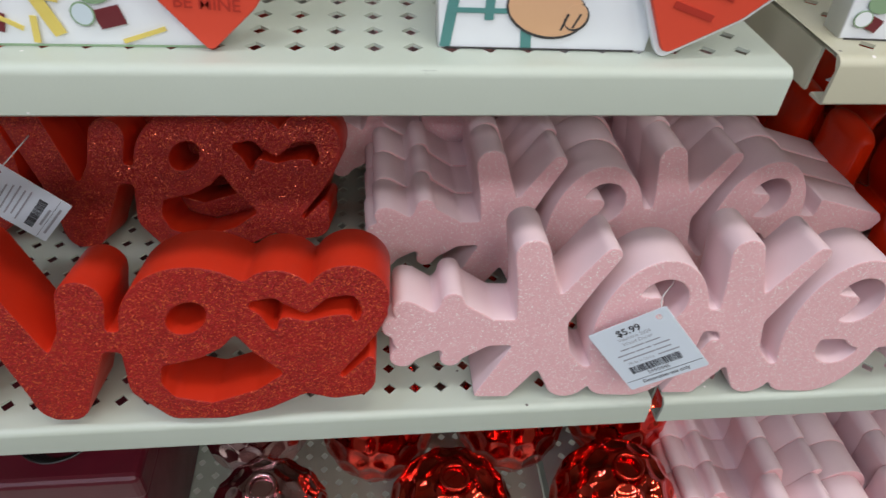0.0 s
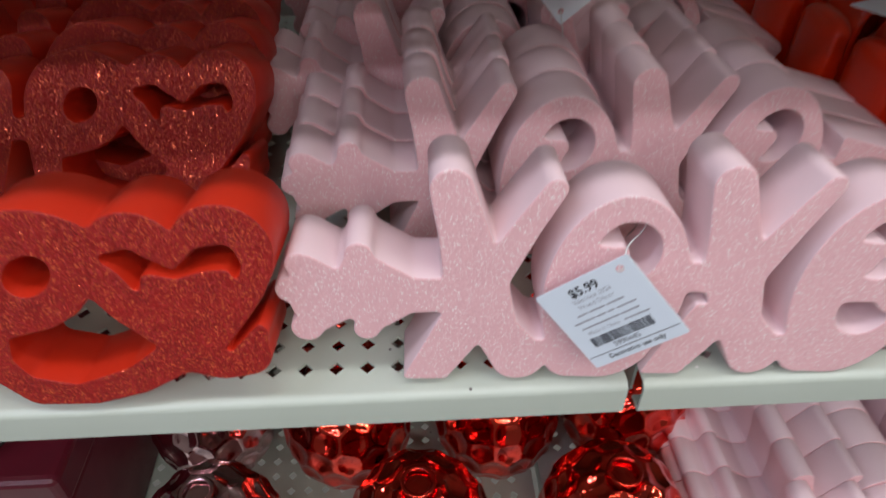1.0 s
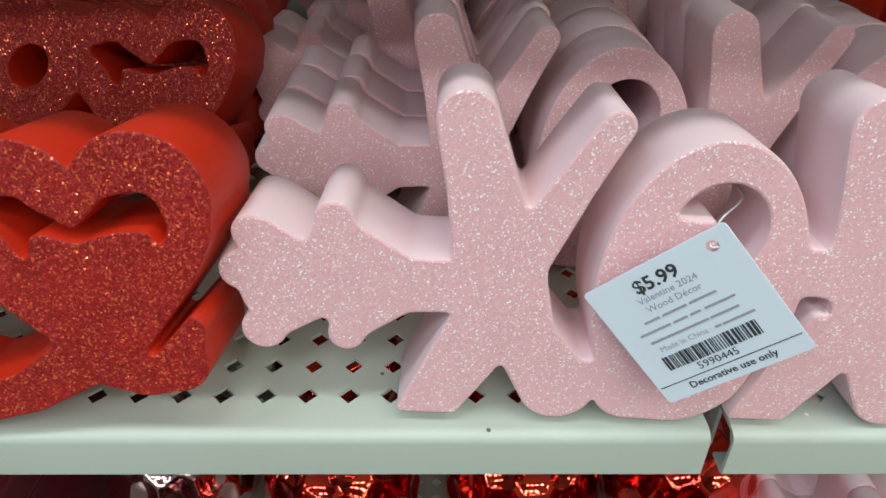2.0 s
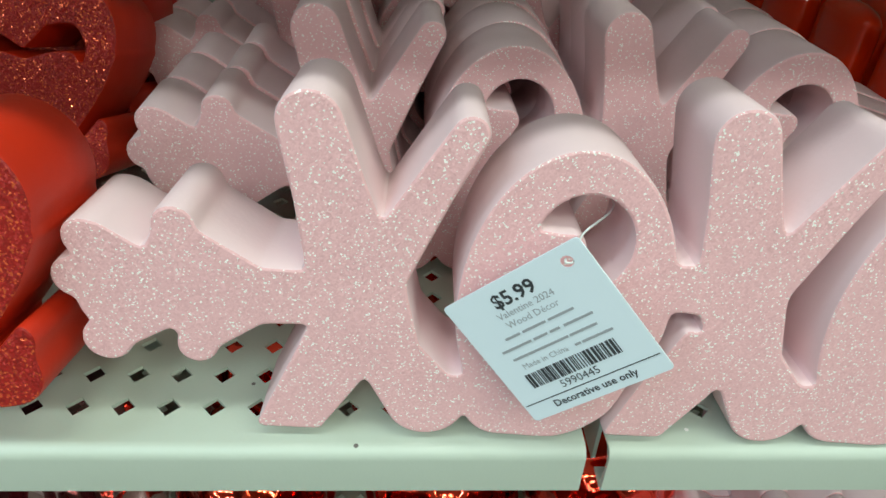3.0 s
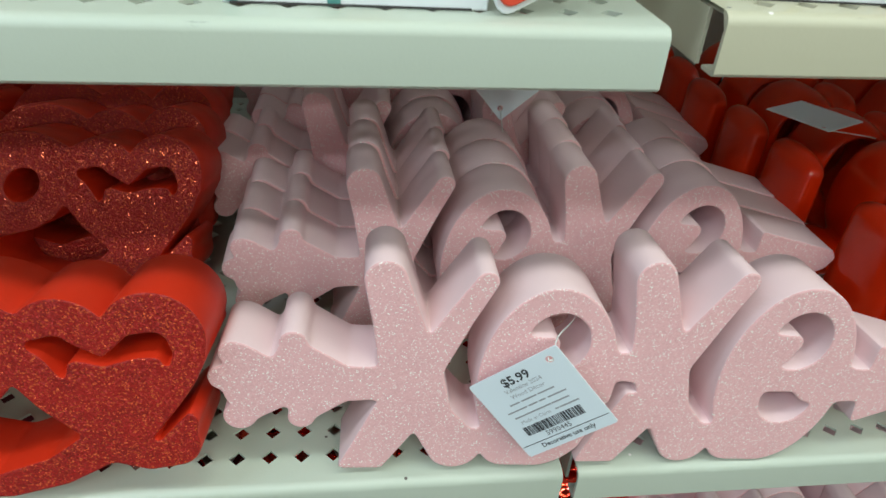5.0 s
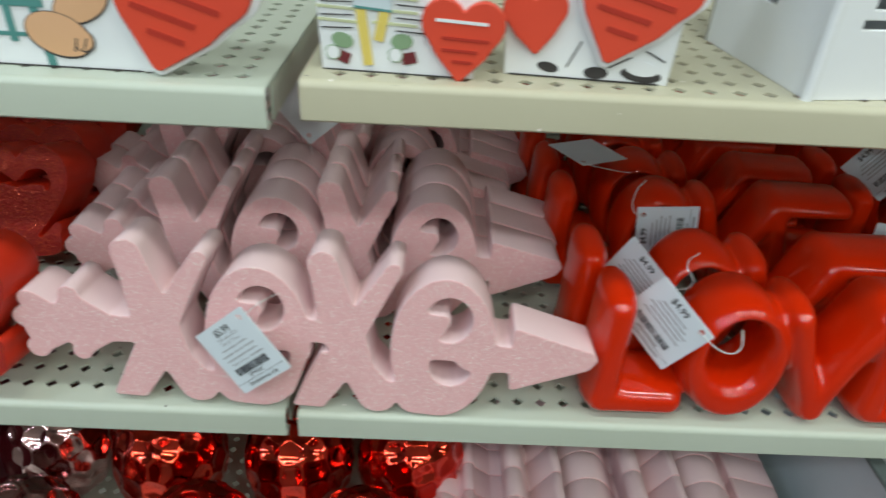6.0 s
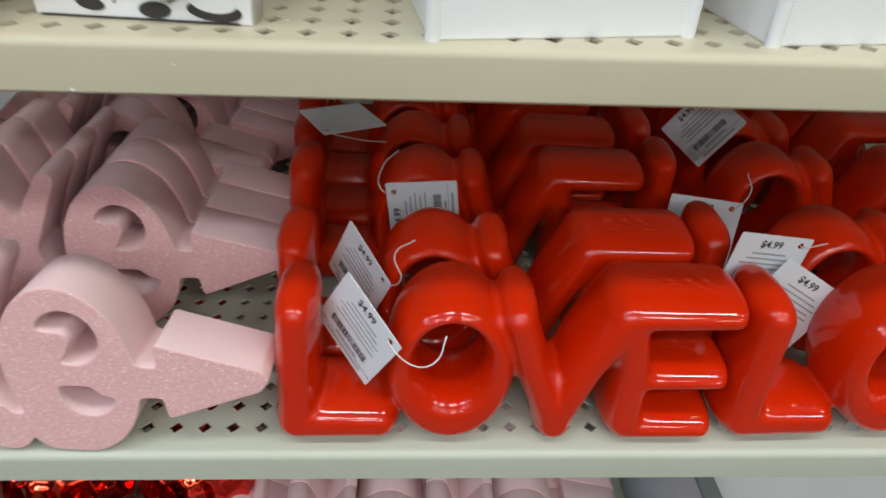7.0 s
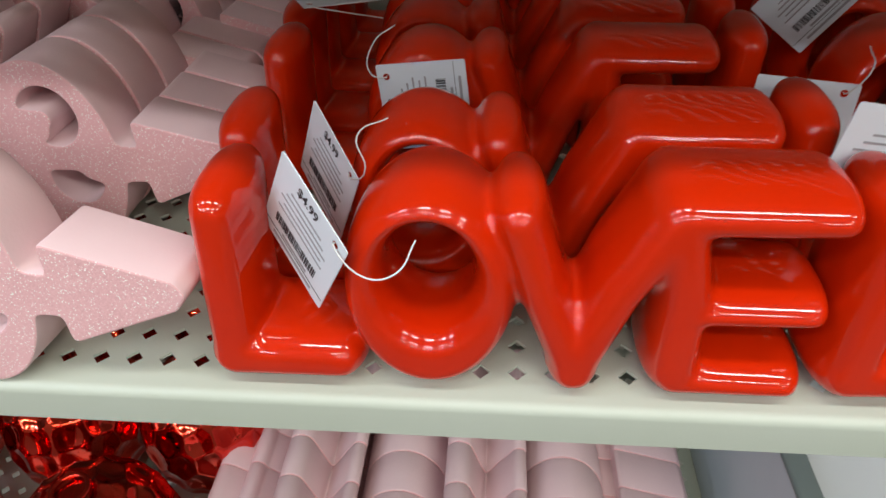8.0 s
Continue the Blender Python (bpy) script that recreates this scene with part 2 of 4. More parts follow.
def red_love_field(X, Y):
    v = smin(chain(X, Y, [(-67, 11.5, 11.5), (-50.5, 47, 9.5), (-47, 66, 9.6)]), chain(X, Y, [(-67, 11.5, 11.5), (-77, 40, 9.8), (-93, 76, 10.5)]), 2)
    o = np.maximum(d_oval(X, Y, -128, 42, 31, 40, 0), -d_oval(X, Y, -128, 42, 12, 19, 0))
    l = smin(chain(X, Y, [(-180, 85, 10), (-184, 15, 11)]), chain(X, Y, [(-184, 13, 11), (-146, 13, 10)]), 3)
    d = smin(smin(smin(v, o, 3), l, 3), d_stroke(X, Y, -50, 45, 5, -28, 45, 6), 2)
    e = d_oval(X, Y, -2, 50.5, 32.5, 32.5)
    e = smin(e, chain(X, Y, [(-25.5, 38, 10.5), (-26.5, 21, 10), (-16, 10, 10), (0, 8.2, 8.4), (20, 13.6, 8.2), (38, 24, 8.6)]), 2)
    h = np.minimum(np.hypot(X - 31.5, Y - 65.5) - 16.3, np.hypot(X - 60.5, Y - 67.3) - 17)
    h = np.minimum(h, d_poly(X, Y, [(17, 58), (30, 74), (43, 73.6), (62, 76), (75.6, 60), (66, 40), (49, 22), (38, 20), (26, 34)], 1.3))
    hole = chain(X, Y, [(22, 64, 2.4), (28.5, 62.3, 5.6), (35.5, 61, 2.6), (43, 57.8, 1.5), (48, 60.6, 2.6), (54, 64, 4.4), (60, 64.6, 4.8), (63.2, 61.5, 2.8), (63.6, 57, 1.0)])
    hole = np.minimum(hole, d_stroke(X, Y, 28, 61, 4.6, 29, 53, 1.4))
    d = smin(smin(d, e, 1.5), h, 1.5)
    d = smin(d, chain(X, Y, [(41, 24, 8.4), (53, 21.5, 9.4), (61.5, 23.5, 9.8), (67, 33, 4.6)]), 1)
    d = np.maximum(d, -hole)
    d = np.maximum(d, -d_oval(X, Y, -6.5, 57.5, 9.6, 6.8, 42))
    d = np.maximum(d, -d_poly(X, Y, [(-19.5, 30.5), (-3, 35), (7, 41), (12.2, 47), (18, 38.5), (29.5, 27.5), (18, 18.8), (-2, 11.4), (-17, 15), (-21, 22)], 1.2))
    d = np.maximum(d, -chain(X, Y, [(56.5, 26, 1.2), (66.5, 38, 1.8), (76, 48, 4)]))
    return np.maximum(d, 0.3 - Y)


def love_field(X, Y):
    """Upright block letters with soft strokes, joined side by side."""
    d = chain(X, Y, [(13.5, 67, 9.4), (12, 40, 9.6), (11, 13, 10)])
    d = smin(d, chain(X, Y, [(11, 11.4, 10), (48, 11, 9.4)]), 3)
    o = np.maximum(d_oval(X, Y, 79, 38.8, 29, 37.2), -d_oval(X, Y, 79, 44.5, 14.4, 19.6))
    d = smin(d, o, 4)
    d = smin(d, chain(X, Y, [(107, 66, 8.6), (114.5, 41, 8.4), (127, 10, 9)]), 4)
    d = smin(d, chain(X, Y, [(127, 10, 9), (139.5, 42, 8.6), (152, 65, 9)]), 4)
    d = smin(d, chain(X, Y, [(155, 67, 8.6), (159, 40, 9.6), (159, 12, 10)]), 4)
    d = smin(d, chain(X, Y, [(155, 69, 8), (198, 69, 7.4)]), 3)
    d = smin(d, chain(X, Y, [(160, 36, 7), (198, 36, 6.5)]), 3)
    d = smin(d, chain(X, Y, [(160, 8, 7.5), (196, 7.5, 7)]), 3)
    return np.maximum(d, 0.4 - Y)


def loops_of(field, x0, x1, y0, y1, step):
    """Closed outlines of the region where a field is negative."""
    xs, ys = np.arange(x0, x1, step), np.arange(y0, y1, step)
    G = field(*np.meshgrid(xs, ys, indexing="ij"))
    nxt = {}

    def cut(i, j, k, l):
        a, b = G[i, j], G[k, l]
        t = a / (a - b)
        return (xs[i] + t * (xs[k] - xs[i]), ys[j] + t * (ys[l] - ys[j]))

    S = G < 0
    mixed_cells = np.argwhere((S[:-1, :-1] + 0 + S[1:, :-1] + S[:-1, 1:] + S[1:, 1:]) % 4 > 0)
    for i, j in mixed_cells.tolist():
        c = [(i, j), (i + 1, j), (i + 1, j + 1), (i, j + 1)]
        ins = [bool(S[p]) for p in c]
        outs, ents = [], []
        for n in range(4):
            p, q = c[n], c[(n + 1) % 4]
            if ins[n] != ins[(n + 1) % 4]:
                key = (min(p, q), max(p, q))
                (outs if ins[n] else ents).append(key)
        for a, b in zip(outs, ents if len(outs) == 1 else ents[::-1]):
            nxt[a] = b
    loops = []
    while nxt:
        start, cur = next(iter(nxt)), None
        cur, loop = start, []
        while cur in nxt:
            (p, q) = cur
            loop.append(cut(*p, *q))
            cur = nxt.pop(cur)
        if len(loop) > 10:
            a = np.array(loop)
            for _ in range(3):
                a = (np.roll(a, 1, 0) + 2 * a + np.roll(a, -1, 0)) / 4
            loops.append(a[::2])
    return loops


def fill_mesh(name, loops, depth, edge):
    """A slab with the given outlines, its face at y = 0 and its back at y = depth."""
    cu = bpy.data.curves.new(name, "CURVE")
    cu.dimensions, cu.fill_mode = "2D", "BOTH"
    cu.extrude, cu.bevel_depth, cu.bevel_resolution, cu.offset = depth / 2 - edge, edge, 1, -edge
    for a in loops:
        sp = cu.splines.new("POLY")
        sp.points.add(len(a) - 1)
        flat = np.zeros((len(a), 4))
        flat[:, :2], flat[:, 3] = a / 1000.0, 1
        sp.points.foreach_set("co", flat.ravel())
        sp.use_cyclic_u = True
    ob = bpy.data.objects.new(name, cu)
    scene.collection.objects.link(ob)
    me = bpy.data.meshes.new_from_object(ob.evaluated_get(bpy.context.evaluated_depsgraph_get()))
    bpy.data.objects.remove(ob)
    bpy.data.curves.remove(cu)
    me.transform(Matrix.Translation((0, depth / 2, 0)) @ Matrix.Rotation(radians(90), 4, "X"))
    return me


def split_face(me):
    """The slab's front face apart from its sides and back."""
    front, rest = bmesh.new(), bmesh.new()
    front.from_mesh(me)
    rest.from_mesh(me)
    for bm, keep in ((front, True), (rest, False)):
        bm.normal_update()
        gone = [f for f in bm.faces if (f.normal.y < -0.6 and f.calc_center_median().y < 0.002) != keep]
        bmesh.ops.delete(bm, geom=gone, context="FACES")
    return front, rest


def sign_thing(name, me, face_mat, side_mat, m):
    front, rest = split_face(me)
    body = part(name, rest, side_mat)
    smooth(body.data, 35)
    part("glitter_face", front, face_mat, body, "sparkling glitter front")
    body.matrix_world = m
    return body


# ---- the setting ----
def slab(name, dims, material, label, category):
    return tagged(box_part(name, dims, material), label, category, kind="structure")


slab("floor", (-7, -7, FLOOR_Z - 0.1, 7, 1.4, FLOOR_Z), M_FLOOR, "pale polished hall floor in front of the shelves", "floor")
slab("ceiling", (-7, -7, CEIL_Z, 7, 1.4, CEIL_Z + 0.1), M_WALL, "pale ceiling of the shop hall with lamps", "ceiling")
slab("wall_south", (-7, -7.1, FLOOR_Z, 7, -7, CEIL_Z), M_WALL, "plain pale wall behind the aisle", "wall")
slab("wall_west", (-7.1, -7, FLOOR_Z, -7, 1.4, CEIL_Z), M_WALL, "plain pale wall at the aisle's end", "wall")
slab("wall_east", (7, -7, FLOOR_Z, 7.1, 1.4, CEIL_Z), M_WALL, "plain pale wall at the aisle's end", "wall")
slab("wall_north", (-7, 1.3, FLOOR_Z, 7, 1.4, CEIL_Z), M_WALL, "plain pale wall behind the shelves", "wall")
slab("shelf_back_panel", (-1.0, 0.400, FLOOR_Z, 1.0, 0.415, 0.75), M_BACK, "beige metal back panel of the shop shelving", "back panel")

# unseen block, added across the aisle to cut low light and darken reflections
slab("unseen_light_block", (-4.0, -2.6, FLOOR_Z, 4.0, -1.95, 1.0), M_BACK, "unseen plain beige block across the aisle, added to hold back low light", "shelving")
S = 0.0127
LIP = 0.0175


def deck_mesh(x0, x1, y0, y1, hx, hy, thick=0.0012, half=0.0034):
    """A steel deck pierced by a square grid of diamond holes at hx + i S, hy + j S."""
    i0, i1 = math.ceil((x0 + 0.008 - hx) / S), math.floor((x1 - 0.008 - hx) / S)
    j0, j1 = 0, int((y1 - 0.012 - hy) / S)
    cx = hx + np.arange(i0, i1 + 1) * S
    cy = hy + np.arange(j0, j1 + 1) * S
    gx, gy = np.append(cx - S / 2, cx[-1] + S / 2), np.append(cy - S / 2, cy[-1] + S / 2)
    nx, ny = len(cx), len(cy)
    corners = np.array([(a, b, 0) for a in gx for b in gy])
    cen = np.array([(a, b, 0) for a in cx for b in cy])
    dia = [cen + np.array(o) for o in ((0, -half, 0), (half, 0, 0), (0, half, 0), (-half, 0, 0))]
    top = np.concatenate([corners] + dia)
    nc, nd = len(corners), len(cen)
    rim = np.array([(x0, y0, 0), (x1, y0, 0), (x1, y1, 0), (x0, y1, 0)])
    top = np.concatenate([top, rim])
    n = len(top)
    verts = np.concatenate([top, top - np.array([0, 0, thick])])
    faces = []
    for i in range(nx):
        for j in range(ny):
            c = [i * (ny + 1) + j, (i + 1) * (ny + 1) + j, (i + 1) * (ny + 1) + j + 1, i * (ny + 1) + j + 1]
            k = i * ny + j
            d = [nc + q * nd + k for q in range(4)]
            for q in range(4):
                a, b = c[q], c[(q + 1) % 4]
                for f in ((a, b, d[q]), (b, d[(q + 1) % 4], d[q])):
                    faces.append(f)
                    faces.append(tuple(v + n for v in f[::-1]))
                faces.append((d[q], d[(q + 1) % 4], d[(q + 1) % 4] + n, d[q] + n))
    r = nc + 4 * nd
    a00, a10, a11, a01 = 0, nx * (ny + 1), nx * (ny + 1) + ny, ny
    for f in ((r, r + 1, a10, a00), (r + 1, r + 2, a11, a10), (r + 2, r + 3, a01, a11), (r + 3, r, a00, a01)):
        faces.append(f)
        faces.append(tuple(v + n for v in f[::-1]))
    me = bpy.data.meshes.new("deck")
    me.from_pydata(verts.tolist(), [], faces)
    me.update()
    return me


def lip_mesh(x0, x1, y0, drop):
    """The folded front edge: a rounded shoulder, a flat face and a small return."""
    rad, t = 0.0035, 0.0012
    prof = [(y0 + 0.0038, 0.0)]
    for n in range(6):
        a = radians(90 + 90 * n / 5)
        prof.append((y0 + rad + rad * math.cos(a), -rad + rad * math.sin(a)))
    prof += [(y0, -drop + 0.001), (y0 + 0.001, -drop), (y0 + 0.008, -drop)]
    inner = [(y0 + 0.008, -drop + t), (y0 + t + 0.0005, -drop + t), (y0 + t, -rad - t), (y0 + rad, -t), (y0 + 0.0038, -t)]
    prof += inner
    verts = [(x0, y, z) for y, z in prof] + [(x1, y, z) for y, z in prof]
    n = len(prof)
    faces = [(k, (k + 1) % n, (k + 1) % n + n, k + n) for k in range(n)] + [tuple(range(n)), tuple(range(2 * n - 1, n - 1, -1))]
    me = bpy.data.meshes.new("front_lip")
    me.from_pydata(verts, [], faces)
    bm = bmesh.new()
    bm.from_mesh(me)
    bmesh.ops.recalc_face_normals(bm, faces=bm.faces)
    bm.to_mesh(me)
    bm.free()
    return smooth(me, 30)


def gondola_shelf(name, x0, x1, z, y0, hx, hy, material, label, drop=LIP):
    base = empty(name, pose(0, 0, z))
    tagged(base, label, "shelf", "shop shelves", "structure")
    part("deck", deck_mesh(x0, x1, y0 + 0.0038, 0.398, hx, hy), material, base)
    part("front_lip", lip_mesh(x0, x1, y0, drop), material, base)
    bm = bmesh.new()
    for xa, xb in ((x0, x0 + 0.0012), (x1 - 0.0012, x1)):
        box(bm, xa, y0 + 0.012, -drop, xb, 0.395, -0.0015)
    part("side_flange", bm, material, base)
    return base


Z_UL, Z_UR, Z_LOW = 0.1755, 0.1805, -0.245
gondola_shelf("shelf_middle_left", -0.91, 0.0, 0.0, 0.0, -0.143, 0.016, M_SHELF, "pale green-white perforated steel shop shelf")
gondola_shelf("shelf_middle_right", 0.0065, 0.92, 0.0, 0.0, 0.100, 0.016, M_SHELF, "pale green-white perforated steel shop shelf")
gondola_shelf("shelf_upper_left", -0.91, 0.004, Z_UL, 0.007, -0.1735, 0.022, M_SHELF, "pale green-white perforated steel shop shelf, raised")
gondola_shelf("shelf_upper_right", 0.018, 0.93, Z_UR, 0.006, 0.109, 0.0166, M_SHELF_WARM, "yellowed cream perforated steel shop shelf")
gondola_shelf("shelf_lower_left", -0.91, 0.0, Z_LOW, -0.03, -0.143, 0.016, M_SHELF, "pale green-white perforated steel shop shelf below")
gondola_shelf("shelf_lower_right", 0.0065, 0.92, Z_LOW, -0.03, 0.100, 0.016, M_SHELF, "pale green-white perforated steel shop shelf below")

# ---- pink arrow signs ----
xoxo_me = fill_mesh("xoxo_sign", loops_of(xoxo_field, -52, 264, -4, 100, 0.8), 0.0262, 0.0008)
xoxo = sign_thing("xoxo_sign", xoxo_me, M_PINK_FACE, M_PINK_SIDE, pose(-0.0915, 0.0052, 0.0028, -5.5, 0.6, -1.2))
tagged(xoxo, "pink glitter wooden arrow sign spelling xoxo, across the shelf joint", "sign", "pink arrow signs")


def more_xoxo(x, y, z, lean, yaw, label="pink wooden xoxo arrow sign standing in a row behind another"):
    return tagged(copy_thing(xoxo, pose(x, y, z, -lean, 0, yaw)), label)


STACKS = ((-0.0969, 0.0782, 3, 1.3, 1.6), (-0.121, 0.1610, 2, 2, 0.5), (-0.106, 0.2170, 3, 1.5, -1.0), (-0.122, 0.2990, 3, 1.5, 1.5))
for sx, sy, count, lean_, yaw_ in STACKS:
    for n in range(count):
        more_xoxo(sx + 0.0004 * ((n * 7) % 3 - 1), sy + 0.0266 * n, 0.0012 - 0.0003 * n, lean_, yaw_)
for n in range(7):
    more_xoxo(0.123 + (0.0 if n < 2 else 0.003), -0.015 + 0.0264 * n, Z_LOW + (0.001 if n < 2 else 0.0045), 1, 0.5, "pink wooden xoxo arrow sign in a row on the lower shelf")

# ---- red glitter signs ----
red_me = fill_mesh("love_heart_sign", loops_of(red_love_field, -225, 90, -4, 100, 0.8), 0.030, 0.0007)
red_sign = sign_thing("love_heart_sign", red_me, M_RED_FACE, M_RED_SIDE, pose(-0.2085, -0.001, 0.0055, -10, 0, -2.5))
tagged(red_sign, "red glitter wooden love sign with a heart cutout, standing in front", "sign", "red glitter signs")
for n in range(5):
    tagged(copy_thing(red_sign, pose(-0.232 - 0.003 * n, 0.109 + 0.0325 * n, 0.009, -17, 0, -6.5)), "red glitter wooden love sign standing behind another")


# ---- glazed love ornaments ----
def puffed(field, x0, x1, y0, y1, depth, rnd, dome, step):
    """Surface nets round a slab with generously rounded edges, deeper (dome) than they are wide (rnd)."""
    xs, zs, ys = np.arange(x0, x1, step), np.arange(y0, y1, step), np.arange(-3, depth + 3 + step, step)
    D2 = field(*np.meshgrid(xs, zs, indexing="ij")) + rnd
    h = depth / 2
    D1 = (np.abs(ys - h) - h + dome) * rnd / dome
    A, B = D2[:, :, None], D1[None, None, :]
    V = np.hypot(np.maximum(A, 0), np.maximum(B, 0)) + np.minimum(np.maximum(A, B), 0) - rnd
    S_ = V < 0
    nx, nz, ny = V.shape
    cnt = np.zeros((nx - 1, nz - 1, ny - 1))
    acc = np.zeros((nx - 1, nz - 1, ny - 1, 3))
    offs = [(a, b, c) for a in (0, 1) for b in (0, 1) for c in (0, 1)]

    def corner(o):
        return V[o[0]:nx - 1 + o[0], o[1]:nz - 1 + o[1], o[2]:ny - 1 + o[2]]

    for o in offs:
        for ax in range(3):
            if o[ax] == 0:
                p = list(o)
                p[ax] = 1
                a, b = corner(o), corner(p)
                hit = (a < 0) != (b < 0)
                t = np.where(hit, a / np.where(hit, a - b, 1), 0)
                for k in range(3):
                    acc[..., k] += np.where(hit, o[k] + (t if k == ax else 0), 0)
                cnt += hit
    on = cnt > 0
    idx = np.full(on.shape, -1)
    idx[on] = np.arange(on.sum())
    cells = np.argwhere(on)
    pts = (cells + acc[on] / cnt[on][:, None]) * step
    verts = np.stack([pts[:, 0] + x0, pts[:, 2] - 3, pts[:, 1] + y0], 1) / 1000.0
    faces = []
    for ax in range(3):
        a = S_.take(range(0, V.shape[ax] - 1), ax)
        b = S_.take(range(1, V.shape[ax]), ax)
        e = np.argwhere(a != b)
        e1, e2 = [k for k in range(3) if k != ax]
        e = e[(e[:, e1] > 0) & (e[:, e2] > 0) & (e[:, e1] < V.shape[e1] - 1) & (e[:, e2] < V.shape[e2] - 1)]
        d1, d2 = np.eye(3, dtype=int)[e1], np.eye(3, dtype=int)[e2]
        quad = [idx[tuple((e - o).T)] for o in (0 * d1, d1, d1 + d2, d2)]
        faces.append(np.stack(quad, 1))
    F = np.concatenate(faces)
    F = F[(F >= 0).all(1)]
    me = bpy.data.meshes.new("love_ornament")
    me.from_pydata(verts.tolist(), [], F.tolist())
    bm = bmesh.new()
    bm.from_mesh(me)
    for _ in range(5):
        bmesh.ops.smooth_vert(bm, verts=bm.verts, factor=0.5, use_axis_x=True, use_axis_y=True, use_axis_z=True)
    bmesh.ops.recalc_face_normals(bm, faces=bm.faces)
    bm.to_mesh(me)
    bm.free()
    me.shade_smooth()
    return me


love_me = puffed(love_field, -6, 212, -4, 84, 41.0, 7.2, 17.5, 1.15)
love_me.transform(Matrix(((1, 0, 0, 0), (0, 1, 0.085, 0), (0, 0, 1, 0), (0, 0, 0, 1))))  # the letters lean back a little
love = part("love_ornament", love_me, M_CERAMIC)
love.matrix_world = pose(0.158, 0.004, 0.0, 0, 0, 0) @ Matrix.Diagonal((0.985, 1, 0.985, 1))
tagged(love, "glossy red glazed ceramic love letters standing on the shelf", "ornament", "red love ornaments")
LOVES = ((0.1515, 0.0490, 0.5), (0.146, 0.121, -1), (0.141, 0.1705, -2), (0.138, 0.218, 0), (0.139, 0.264, 0), (0.139, 0.310, 0), (0.359, 0.004, 1.5), (0.352, 0.060, -1), (0.350, 0.137, -3), (0.350, 0.186, 0), (0.352, 0.233, 0), (0.352, 0.280, 0), (0.352, 0.327, 0), (0.562, 0.008, 0), (0.556, 0.058, 0), (0.556, 0.108, 0), (0.556, 0.156, 0))
for x, y, yaw in LOVES:
    tagged(copy_thing(love, pose(x, y, 0.0, 0, 0, yaw)), "glossy red glazed ceramic love letters in a row")


# ---- price tags ----
def letters_mesh(text, size, bold=0.0):
    cu = bpy.data.curves.new("print", "FONT")
    cu.body, cu.size, cu.align_x, cu.align_y, cu.offset, cu.resolution_u = text, size, "CENTER", "CENTER", bold, 2
    ob = bpy.data.objects.new("print", cu)
    scene.collection.objects.link(ob)
    me = bpy.data.meshes.new_from_object(ob.evaluated_get(bpy.context.evaluated_depsgraph_get()))
    bpy.data.objects.remove(ob)
    bpy.data.curves.remove(cu)
    me.transform(Matrix.Rotation(radians(90), 4, "X"))
    return me


CARD = 0.0382


def card_outline():
    c, r = CARD * 1000, 1.0
    out = []
    for cx, cz, a0 in ((c - r, -r, 0), (r, -r, 90), (r, r - c, 180), (c - r, r - c, 270)):
        out += [(cx + r * math.cos(radians(a0 + a)), cz + r * math.sin(radians(a0 + a))) for a in (0, 30, 60, 90)]
    hole = [(0.86 * c + 1.5 * math.cos(radians(-a)), -0.105 * c + 1.5 * math.sin(radians(-a))) for a in range(0, 360, 24)]
    return [np.array(out), np.array(hole)]


card_me = fill_mesh("card", card_outline(), 0.0005, 0.0001)
PRINT = {}


